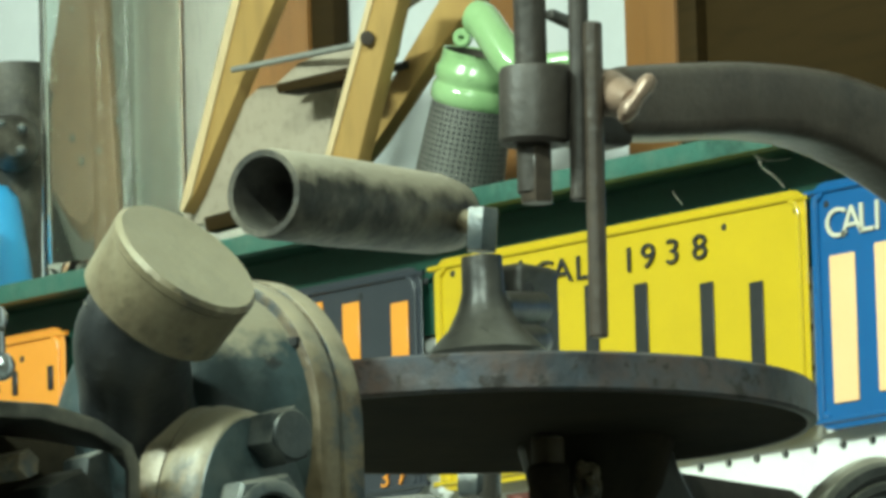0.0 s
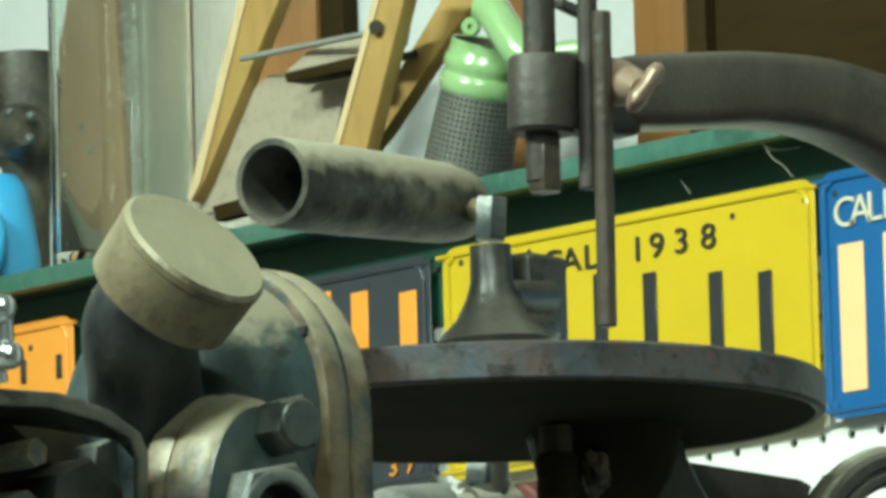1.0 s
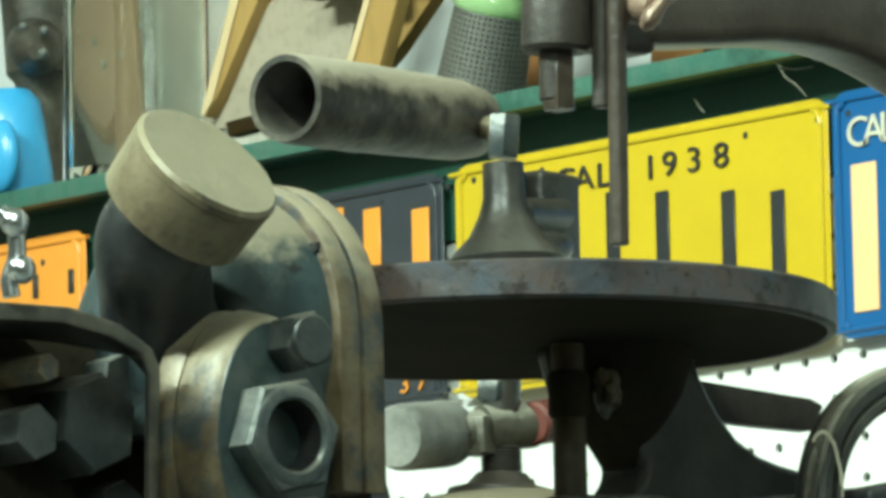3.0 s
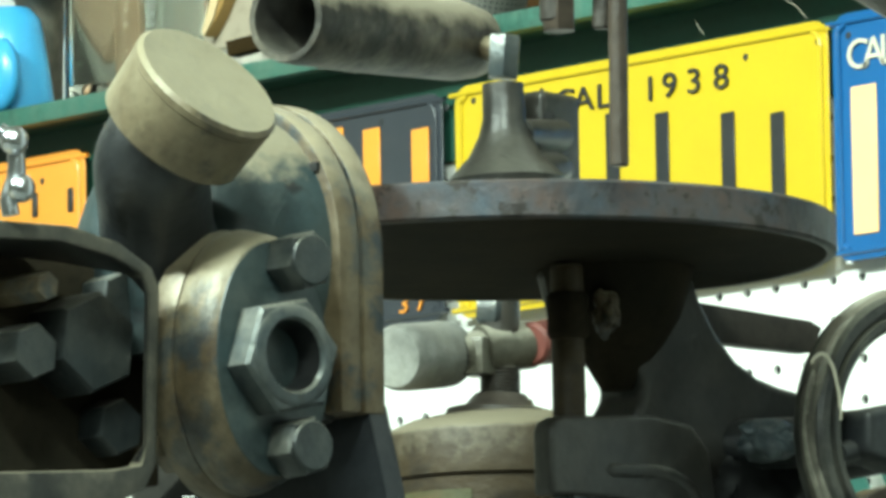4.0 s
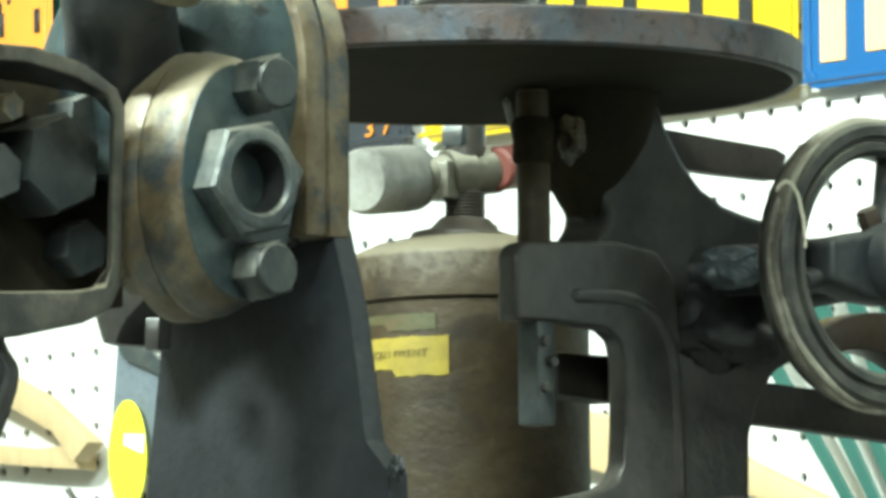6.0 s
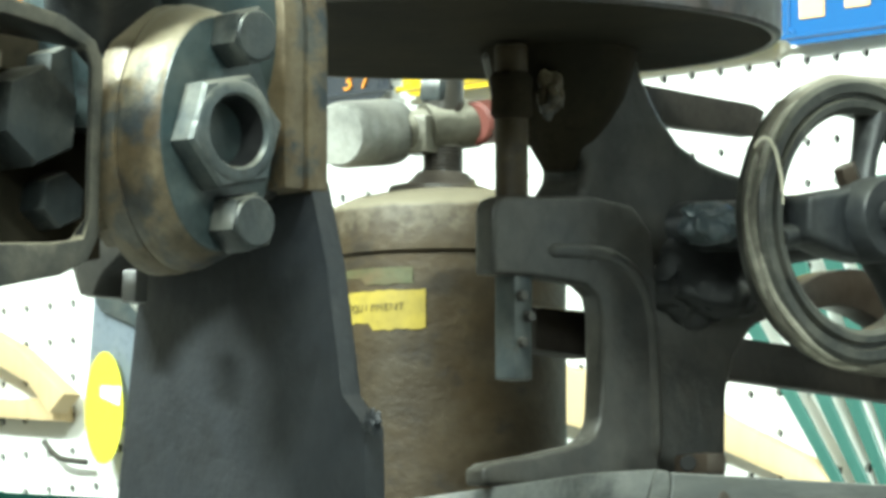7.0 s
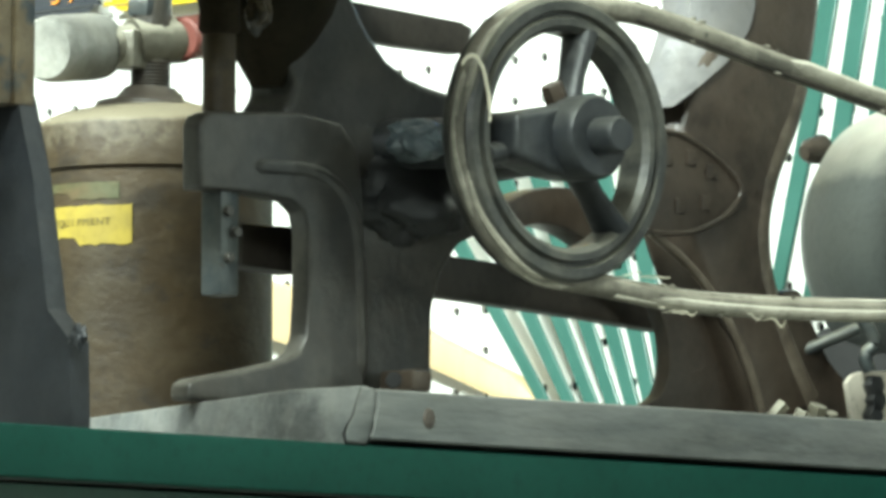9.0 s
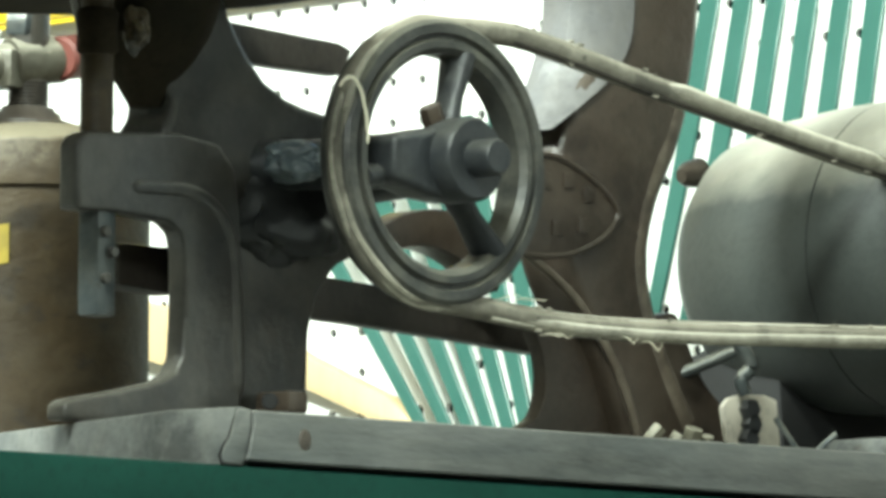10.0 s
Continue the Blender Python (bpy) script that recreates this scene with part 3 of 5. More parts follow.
pulley = part("drive_pulley", wheel_rim(), PULLEY, saw, "spoked iron pulley wheel with dusty groove")
for ang in (74, 192, 312):
    c, s = math.cos(radians(ang)), math.sin(radians(ang))
    part("spoke", joined(lathe((WX - 0.005, wy + 0.012 * c, wz + 0.012 * s), (WX - 0.005, wy + 0.8 * R * c, wz + 0.8 * R * s), [(0, 0.0105), (0.5, 0.0085), (1, 0.0115)], 16, squash=0.6)), HUB_IRON, pulley)
part("hub", lathe((WX - 0.03, wy, wz), (WX + 0.03, wy, wz), [(0, 0.015), (0.05, 0.0165), (0.5, 0.0165), (0.55, 0.0215), (0.85, 0.0215), (0.9, 0.0195), (0.9, 0.0095), (1.12, 0.0095), (1.16, 0.008)], 40), HUB_IRON, pulley)
part("set_screw", hexagon((WX + 0.002, wy - 0.006, wz + 0.015), (WX + 0.002, wy - 0.012, wz + 0.027), 0.006), IRON_BROWN, pulley, "rusty square-headed set screw")
part("axle_bearing", lathe((SAW_X, wy, wz), (WX - 0.02, wy, wz), [(0, 0.02), (0.4, 0.018), (1, 0.0165)], 32), HUB_IRON, saw)
part("crank_arm", slab([(wy - 0.046, wz - 0.012), (wy - 0.046, wz + 0.010), (wy - 0.02, wz + 0.015), (wy + 0.004, wz + 0.019), (wy + 0.012, wz), (wy + 0.004, wz - 0.021), (wy - 0.02, wz - 0.019)], "x", WX - 0.012, 0.024, 0.005, 3), HUB_IRON, saw)
part("bearing_arm", rod((SAW_X - 0.01, wy - 0.062, wz), (WX - 0.02, wy - 0.008, wz), 0.013), HUB_IRON, saw)

# saw head
part("head", lathe((-2.6070, 2.4101, 2.0503), (-2.6062, 2.4109, 2.0891), [(0, 0.0155), (0.06, 0.0175), (0.94, 0.0175), (1, 0.0165)], 40), IRON_DARK, saw)
part("head_block", box((-2.632, 2.4237, 2.0560), (-2.606, 2.4798, 2.0950), 0.006, 3), IRON_DARK, saw)
part("plunger", rod((-2.6074, 2.4095, 2.0255), (-2.6070, 2.4100, 2.1412), 0.0082), IRON_DARK, saw)
part("plunger_nut", hexagon((-2.6066, 2.4105, 2.0212), (-2.6064, 2.4107, 2.0497), 0.0088), IRON_BROWN, saw)
part("side_plunger", rod((-2.5921, 2.4266, 2.0220), (-2.5906, 2.4282, 2.1405), 0.005), IRON_DARK, saw)
part("hold_down_rod", rod((-2.5801, 2.4250, 1.9516), (-2.5790, 2.4261, 2.1098), 0.0048), IRON_BROWN, saw, "thin brown vertical rod")
part("cross_link", slab([(2.4324, 2.1184), (2.4650, 2.1102), (2.4653, 2.1160), (2.4326, 2.1233)], "x", SAW_X, 0.006, 0.001), IRON, saw)
part("wing_nut", joined(lathe((-2.5893, 2.4447, 2.0775), (-2.5591, 2.4333, 2.0682), [(0, 0.012), (0.6, 0.010), (1, 0.006)], 20), lathe((-2.5634, 2.4285, 2.0576), (-2.5523, 2.4409, 2.0804), [(0, 0.003), (0.12, 0.0085), (0.3, 0.010), (0.5, 0.0075), (0.8, 0.0098), (0.95, 0.007), (1, 0.003)], 16, squash=0.5)), WING, saw, "worn brownish wing nut")


def arm_lip(first, second, x_first, x_second):
    """A sloping lip along the overarm between two edge lines."""
    bm = bmesh.new()
    a, b = curve_points(first, 4), curve_points(second, 4)
    rows = []
    for p, q in zip(a, b):
        mid = [(m + n) / 2 for m, n in zip(p, q)]
        rows.append([bm.verts.new((x_first, p[0], p[1])), bm.verts.new(((x_first + x_second) / 2 + 0.004, mid[0], mid[1])), bm.verts.new((x_second, q[0], q[1])), bm.verts.new((SAW_X - 0.018, q[0], q[1])), bm.verts.new((SAW_X - 0.018, p[0], p[1]))])
    for r, t in zip(rows, rows[1:]):
        for k in range(5):
            bm.faces.new((r[k], r[(k + 1) % 5], t[(k + 1) % 5], t[k]))
    bm.faces.new(rows[0]), bm.faces.new(rows[-1])
    return bm


# Pale grey colour paints the sheen along this lip of the brown casting.
part("arm_lip", arm_lip([(2.7600, 1.9555), (2.7637, 1.9288), (2.7612, 1.9105), (2.7548, 1.8919), (2.7458, 1.8731), (2.7390, 1.8570)], [(2.7920, 1.9573), (2.7939, 1.9303), (2.7905, 1.9058), (2.7757, 1.8864), (2.7549, 1.8712), (2.7304, 1.8557)], SAW_X + 0.002, SAW_X + 0.0205), LIP_SHEEN_GREY, saw, "inner lip of the overarm, coloured pale grey for its sheen")
part("nameplate", slab([(2.7177, 1.8433), (2.7370, 1.8424), (2.7608, 1.8341), (2.7783, 1.8235), (2.7853, 1.8135), (2.7741, 1.8007), (2.7524, 1.7912), (2.7310, 1.7873), (2.7096, 1.7873), (2.6926, 1.7965), (2.6923, 1.8318)], "x", SAW_X + 0.019, 0.003, 0.001), IRON_BROWN, saw)
part("nameplate_border", tube([(SAW_X + 0.022, y, z) for y, z in [(2.7157, 1.8417), (2.7350, 1.8408), (2.7575, 1.8324), (2.7740, 1.8223), (2.7797, 1.8134), (2.7689, 1.8016), (2.7482, 1.7921), (2.7267, 1.7886), (2.7076, 1.7884)]], 0.0016, 8), IRON_BROWN, saw)

# belt and motor
belt = thing("drive_belt", (WX - 0.005, wy, wz - R), "cracked dusty rubber drive belt on the pulley", "belt")
my, mz = (3.0742, 1.8033)
bx = WX - 0.005
arc = [(bx, wy + R * 0.96 * math.cos(a), wz + R * 0.96 * math.sin(a)) for a in [radians(d) for d in range(72, 285, 12)]]
top = [(bx, y, z) for y, z in [(2.9228, 1.8451), (2.8689, 1.8524), (2.8018, 1.8632), (2.7364, 1.8743), (2.6725, 1.8854), (2.6307, 1.8913)]]
low = [(bx, y, z) for y, z in [(2.6153, 1.7504), (2.6734, 1.7462), (2.7586, 1.7476), (2.8466, 1.7512), (2.9229, 1.7546), (2.9843, 1.7607)]]
part("belt_loop", tube([(bx, my, mz + 0.03)] + top + arc[1:-1] + low, 0.0062, 10, 3), BELT_CORE, belt)
part("belt_face", tube([(bx + 0.0034, y, z + 0.0012 + 0.0005 * math.sin(k * 2.9)) for k, (_, y, z) in enumerate(top[:4])], 0.0048, 10, 6, taper=2), RUBBER, belt, "pale peeling fabric face of the belt")
part("belt_face", tube([(bx + 0.0034, y, z - 0.0022 + 0.0005 * math.sin(k * 2.1)) for k, (_, y, z) in enumerate(low)], 0.0037, 10, 6, taper=5), RUBBER, belt, "pale lower edge of the belt")
for a0, a1, rr, dx in ((126, 178, 1.0, 0.0052), (150, 226, 1.02, 0.001), (196, 262, 1.0, 0.0052), (232, 286, 1.02, 0.002), (96, 140, 1.02, 0.001)):
    part("belt_crack", tube([(bx + dx + 0.0006 * math.sin(d * 0.9), wy + R * rr * math.cos(radians(d)), wz + R * rr * math.sin(radians(d))) for d in range(a0, a1 + 1, 6)], 0.0021, 7, 3, taper=5), RUBBER, belt, "pale frayed strip of the cracked belt")

for dz, r in ((0.0042, 0.0011), (-0.0046, 0.0013)):
    part("belt_cord", tube([(bx + 0.0036, y, z + dz + 0.0006 * math.sin(k * 2.3)) for k, (_, y, z) in enumerate(low)], r, 6, 5), RUBBER, belt, "loose pale cord of the cracked belt edge")
    part("belt_cord", tube([(bx + 0.0036, y, z + dz + 0.0006 * math.sin(k * 1.7)) for k, (_, y, z) in enumerate(top)], r, 6, 5), RUBBER if dz > 0 else IRON_DARK, belt, "loose pale cord of the cracked belt edge" if dz > 0 else "dark frayed lower edge of the belt")
MX, MY, MZ = (-2.5838, 3.0037, 1.8063)
motor = thing("electric_motor", (MX, MY, PLANK_TOP), "dusty grey electric motor with rounded end bells", "motor")
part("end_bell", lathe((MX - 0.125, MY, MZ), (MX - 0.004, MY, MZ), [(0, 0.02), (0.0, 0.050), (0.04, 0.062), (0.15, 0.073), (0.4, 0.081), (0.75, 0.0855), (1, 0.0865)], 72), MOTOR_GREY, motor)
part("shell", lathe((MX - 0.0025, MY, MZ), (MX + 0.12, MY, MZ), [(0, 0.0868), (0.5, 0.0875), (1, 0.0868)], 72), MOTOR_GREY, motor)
part("seam", lathe((MX - 0.0045, MY, MZ), (MX - 0.002, MY, MZ), [(0, 0.0855), (1, 0.0855)], 72), BLACK, motor)
part("lug", lathe((-2.7041, 2.9598, 1.8574), (-2.7042, 2.9447, 1.8544), [(0, 0.0085), (0.7, 0.007), (1, 0.004)], 20), IRON_BROWN, motor)

# Black block paints in the shade under the motor.
part("cradle", slab([(2.9592, 1.6908), (2.9543, 1.7497), (2.9870, 1.7642), (3.1315, 1.7728), (3.1314, 1.6894)], "x", SAW_X - 0.1, 0.08, 0.004), BLACK, motor, "motor cradle painted black for the shade under the motor")
part("strut", rod((-2.6255, 2.8527, 1.7337), (-2.6031, 2.8776, 1.7480), 0.0035), STEEL, motor)
wood = thing("wood_block", (-2.5429, 2.9146, 1.6888), "small weathered block of wood beside the motor", "block")
part("block_body", box((-2.5664, 2.9184, 1.6899), (-2.4943, 2.9088, 1.7001), 0.002), GREY_WOOD, wood)
plug = thing("cable_clamp", (-2.5586, 2.8374, 1.6902), "light metal cable clamp plate with dark screws", "clamp")
part("clamp_plate", slab([(2.8277, 1.7141), (2.8330, 1.7189), (2.8410, 1.7208), (2.8612, 1.7219), (2.8706, 1.7200), (2.8734, 1.6954), (2.8680, 1.6921), (2.8331, 1.6904)], "x", SAW_X + 0.05, 0.004, 0.0015), TAG, plug)
for cy2, cz2 in [(2.8453, 1.7133), (2.8467, 1.7053), (2.8445, 1.6974)]:
    part("clamp_screw", hexagon((SAW_X + 0.054, cy2, cz2), (SAW_X + 0.060, cy2, cz2), 0.0058), INK, plug)
part("cable", tube([(-2.5586, 2.8374, 1.7201), (-2.5603, 2.8356, 1.7284), (-2.5567, 2.8396, 1.7351), (-2.5591, 2.8369, 1.7440), (-2.5627, 2.8328, 1.7500)], 0.0038, 10), STEEL, plug)
part("clamp_spring", tube([(-2.5482, 2.8490, 1.7083), (-2.5426, 2.8552, 1.6964), (-2.5365, 2.8619, 1.6851), (-2.5325, 2.8664, 1.6921), (-2.5265, 2.8731, 1.7002)], 0.0016, 8), STEEL, plug)

# ---- compressor at the bench edge ----
comp = thing("compressor", (-2.5406, 2.1849, 1.6618), "dusty blue-grey and brass-brown compressor on a dark steel foot", "compressor")
DX = -2.60
ELBOW = (-2.5850, 2.1300, 1.8960)
NUT = (2.1348, 1.8301)
by_, bz_ = (2.2176, 1.8864)
RD = 0.0786


def arch(r, low):
    return [(DX + r * math.cos(radians(a)), bz_ + r * math.sin(radians(a))) for a in range(0, 181, 6)] + [(DX - r, low), (DX + r, low)]


LOW = bz_ - 0.076
part("rear_flange", slab(arch(RD, LOW), "y", by_ - 0.0125, 0.0125, 0.0015), TAN, comp, "brownish arched flange")
part("front_flange", slab(arch(RD * 0.992, LOW), "y", by_ - 0.0265, 0.0132, 0.003), TAN, comp, "brownish arched flange")
part("dome", lathe((DX, by_ - 0.085, bz_), (DX, by_ - 0.026, bz_), [(0, 0.0), (0, 0.03), (0.1, 0.048), (0.35, 0.060), (0.7, RD * 0.87), (1, RD * 0.92)], 64), BLUE_STEEL, comp)
part("slot", block((-2.5410, 2.1935, 1.9270), (0.010, 0.008, 0.0045), 0, 0.0006), BLACK, comp)
part("foot", slab([(-2.6451, 1.7901), (-2.6110, 1.8065), (-2.5236, 1.8157), (-2.5116, 1.7751), (-2.5007, 1.7139), (-2.4850, 1.6986), (-2.4837, 1.6555), (-2.6652, 1.6637)], "y", 2.208, 0.012, 0.0012), FOOT, comp, "dark steel foot plate")
part("weld_nub", grease((-2.4771, 2.2060, 1.7003), (0.005, 0.003, 0.006), 2.0, 0.5), FOOT, comp)
part("gear_case", slab([(-2.6626, 1.8090), (-2.5388, 1.8234), (-2.5347, 1.8072), (-2.5916, 1.7996), (-2.6266, 1.7793), (-2.6308, 1.7769), (-2.6370, 1.7665), (-2.6475, 1.7672), (-2.6539, 1.7839)], "y", 2.17, 0.03, 0.004), IRON, comp)
CAPV = Vector((0.7443, 0.0794, 0.6700))
cf = Vector((-2.5004, 2.0951, 1.9547))
# Dark iron on the neck also paints the cap's shadow.
part("neck", tube([tuple(cf - CAPV * 0.030), tuple(cf - CAPV * 0.050), (-2.556, 2.108, 1.905), (-2.575, 2.125, 1.880)], 0.0265, 36), HUB_IRON, comp)
EX, EY, EZ = ELBOW
part("elbow", lathe((EX, EY, EZ - 0.060), (EX, EY, EZ + 0.040), [(0, 0.034), (0.35, 0.0375), (0.58, 0.0365), (0.74, 0.031), (0.9, 0.0235), (1, 0.019)], 48), BLUE_STEEL, comp, "dark oily elbow below the cap")
fluff = random.Random(5)
for k in range(14):
    c = Vector((-2.5440, 2.0780, 1.9270)) + Vector((fluff.uniform(-0.010, 0.008), fluff.uniform(-0.009, 0.007), fluff.uniform(-0.003, 0.004)))
    part("fluff", tube([tuple(c), tuple(c + Vector((fluff.uniform(-0.004, 0.004), fluff.uniform(-0.004, 0.004), 0.003))), tuple(c + Vector((fluff.uniform(-0.008, 0.008), fluff.uniform(-0.008, 0.008), fluff.uniform(0.001, 0.006))))], 0.00022, 5, 4), CREAM, comp, "dust fibre")
part("elbow_ring", grease((-2.5440, 2.0780, 1.9240), (0.010, 0.010, 0.006), 4.4, 0.4), TAN, comp, "crusted dusty ring under the cap")
cap = part("cap", lathe(cf - CAPV * 0.034, cf - CAPV * 0.006, [(0, 0.0335), (0.05, 0.0355), (0.95, 0.0368), (1, 0.0368)], 56), CAP_TAN, comp, "round cream-brown dusty cap")
part("cap_rim", lathe(cf - CAPV * 0.0055, cf, [(0, 0.0372), (0.6, 0.0372), (1, 0.0352), (0.97, 0.033), (0.9, 0.0)], 56), CAP_TAN, cap)
HX = -2.485
hy, hz = NUT


def oval(rings, centre, half_y, half_z, n=56):
    """A lofted oval pad on an axis along x: rings of (x, share of the size)."""
    bm = bmesh.new()
    rows = [[bm.verts.new((x, centre[0] + k * half_y * math.cos(2 * math.pi * a / n), centre[1] + k * half_z * math.sin(2 * math.pi * a / n))) for a in range(n)] for x, k in rings]
    for a, b in zip(rows, rows[1:]):
        for k in range(n):
            bm.faces.new((a[k], a[(k + 1) % n], b[(k + 1) % n], b[k]))
    bm.faces.new(rows[0]), bm.faces.new(rows[-1])
    return bm


pad = (hy + 0.001, hz)
part("flange", oval([(HX - 0.047, 1.03), (HX - 0.040, 1.045), (HX - 0.029, 1.0), (HX - 0.0235, 0.97), (HX - 0.0212, 0.92)], pad, 0.0365, 0.0590), TAN, comp, "thick oval brownish flange")
part("flange_face", oval([(HX - 0.0225, 0.925), (HX - 0.0205, 0.91), (HX - 0.0200, 0.88)], pad, 0.0365, 0.0590), BLUE_STEEL, comp, "blue-grey oily face of the flange")
part("gasket", oval([(HX - 0.066, 1.0), (HX - 0.064, 1.07), (HX - 0.052, 1.08), (HX - 0.048, 1.04)], pad, 0.0365, 0.0580), TAN, comp)
nut = part("hex_nut", joined(lathe((HX - 0.021, hy, hz), (HX - 0.005, hy, hz), [(0, 0.0262), (0.12, 0.0285), (0.88, 0.0285), (1, 0.0266), (1.0, 0.0192), (0.1, 0.0185)], 6, 0.2, caps=False), lathe((HX - 0.06, hy, hz), (HX - 0.0205, hy, hz), [(0, 0.0205), (1, 0.0205)], 32, caps=False)), STEEL, comp, "open hexagonal pipe fitting")
# The bore's near-black colour paints the shade deep in the fitting.
part("bore", lathe((HX - 0.058, hy, hz), (HX - 0.0045, hy, hz), [(0, 0.0), (0, 0.0145), (0.75, 0.0150), (0.98, 0.0164)], 40, caps=False), GREASE_SHADE, nut, "round bore coloured near-black for the shade inside")
part("nut_face", lathe((HX - 0.008, hy, hz), (HX - 0.0038, hy, hz), [(0, 0.0163), (0.0, 0.0235), (0.75, 0.0235), (1, 0.022), (1, 0.0178), (0.5, 0.0163)], 40, caps=False), STEEL, nut, "worn face round the bore")
for px_y, px_z in ((2.1440, 1.8745), (2.1430, 1.7889)):
    bolt = part("bolt", hexagon((HX - 0.020, px_y, px_z), (HX - 0.003, px_y, px_z), 0.0142, 0.3), BOLT_STEEL, comp)
    part("bolt_face", rod((HX - 0.0035, px_y, px_z), (HX - 0.0012, px_y, px_z), 0.0118, 32), BOLT_STEEL, bolt)
for px_y, px_z in ((2.1293, 1.8772), (2.1234, 1.7916)):
    part("bolt_end", hexagon((HX - 0.082, px_y, px_z), (HX - 0.06, px_y, px_z), 0.0105, 0.3), TAN, comp)

# open housing beside the flange
OX = -2.53


def housing():
    outer = [(1.9734, 1.8861), (1.9991, 1.8862), (2.0380, 1.8867), (2.0660, 1.8812), (2.0848, 1.8712), (2.0894, 1.8617), (2.0866, 1.7812), (2.0798, 1.7693), (2.0649, 1.7625), (2.0273, 1.7544), (1.9727, 1.7500)]
    inner = [(1.9734, 1.8765), (1.9990, 1.8780), (2.0314, 1.8792), (2.0609, 1.8746), (2.0790, 1.8680), (2.0832, 1.8590), (2.0812, 1.7905), (2.0775, 1.7800), (2.0601, 1.7771), (2.0274, 1.7748), (1.9728, 1.7709)]
    bm = bmesh.new()
    rows, inside = [], []
    deep = [0.06, 0.06, 0.055, 0.035, 0.012, 0.005, 0.005, 0.012, 0.035, 0.06, 0.06]
    for o, i_, d in zip(outer, inner, deep):
        rows.append([bm.verts.new((OX, *o)), bm.verts.new((OX, *i_)), bm.verts.new((OX - d, *i_)), bm.verts.new((OX - d, *o))])
    for a, b in zip(rows, rows[1:]):
        for k in range(4):
            f = bm.faces.new((a[k], a[(k + 1) % 4], b[(k + 1) % 4], b[k]))
            if k == 1:
                inside.append(f)
    bm.faces.new(rows[0]), bm.faces.new(rows[-1])
    # Faces inside the cavity go near-black to paint its shade.
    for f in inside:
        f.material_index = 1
    bmesh.ops.recalc_face_normals(bm, faces=bm.faces)
    return rounded(bm, 0.002, 2, 40)


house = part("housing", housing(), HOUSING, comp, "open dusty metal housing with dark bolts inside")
house.data.materials.append(GREASE_SHADE)
# The black back plate carries the cavity's shade too.
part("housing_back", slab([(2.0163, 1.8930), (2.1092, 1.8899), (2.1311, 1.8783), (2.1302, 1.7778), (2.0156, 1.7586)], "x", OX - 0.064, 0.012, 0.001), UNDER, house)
for (yy, zz), rr, ln in (((2.0984, 1.8599), 0.0155, 0.020), ((2.0945, 1.8020), 0.0135, 0.020), ((2.0731, 1.8385), 0.024, 0.030), ((2.0368, 1.8321), 0.0135, 0.030), ((2.0356, 1.8608), 0.007, 0.04)):
    part("inner_bolt", hexagon((OX - 0.055, yy, zz), (OX - 0.055 + ln, yy, zz), rr, 0.4), BOLT_STEEL if rr > 0.01 else TAN, house)
part("link_lug", hexagon((-2.5700, 2.1254, 1.8658), (-2.5550, 2.1242, 1.8642), 0.012), STEEL, comp)
part("support_leg", tube([(-2.5523, 2.0224, 1.7698), (-2.5475, 2.0277, 1.7493), (-2.5441, 2.0315, 1.7385), (-2.5472, 2.0281, 1.7212), (-2.5515, 2.0233, 1.7059)], 0.0052, 10), IRON, comp)
part("drain_plug", hexagon((-2.5986, 2.1653, 1.7755), (-2.5990, 2.1648, 1.7609), 0.0068), IRON, comp)
handle = part("valve_handle", tube([(-2.5297, 2.0027, 1.8885), (-2.5303, 2.0020, 1.8962), (-2.5283, 2.0043, 1.9051), (-2.5279, 2.0047, 1.9128), (-2.5291, 2.0034, 1.9218), (-2.5333, 1.9987, 1.9270)], 0.0042, 12), CHROME, comp, "small chrome handle with ball ends")
for c in ((-2.5227, 2.0030, 1.9000), (-2.5246, 2.0008, 1.9215)):
    b = bmesh.new()
    bmesh.ops.create_uvsphere(b, u_segments=24, v_segments=16, radius=0.0066, matrix=Matrix.Translation(c))
    part("ball_end", b, CHROME, handle)

# ---- gas tank with valve ----
tank = thing("gas_tank", (-2.8853, 2.6240, 1.6876), "rust-brown steel gas tank with a dusty shoulder and yellow sticker", "tank")
part("body", lathe((-2.8853, 2.6240, 1.6540), (-2.8854, 2.6238, 1.8692), [(0, 0.064), (0.82, 0.064), (0.825, 0.0665), (0.93, 0.0665), (0.95, 0.064), (0.975, 0.052), (0.992, 0.035), (1, 0.02)], 72), RUST, tank)
part("neck_collar", lathe((-2.8875, 2.6216, 1.8665), (-2.8871, 2.6220, 1.8791), [(0, 0.030), (0.3, 0.0285), (0.5, 0.019), (1, 0.0135)], 40), IRON_DARK, tank)
part("neck", rod((-2.8871, 2.6220, 1.8745), (-2.8871, 2.6220, 1.8945), 0.0105), IRON, tank)
VB = (-2.8890, 2.6075, 1.8985)
valve = part("valve_body", lathe((-2.8944, 2.5989, 1.8992), (-2.8832, 2.6413, 1.9071), [(0, 0.012), (0.3, 0.012), (0.32, 0.0145), (0.62, 0.0145), (0.64, 0.0125), (0.9, 0.0132), (1, 0.0132)], 32), VALVE_BRASS, tank)
part("valve_block", block(VB, (0.0185, 0.0185, 0.0205), 15, 0.0018), VALVE_BRASS, valve)


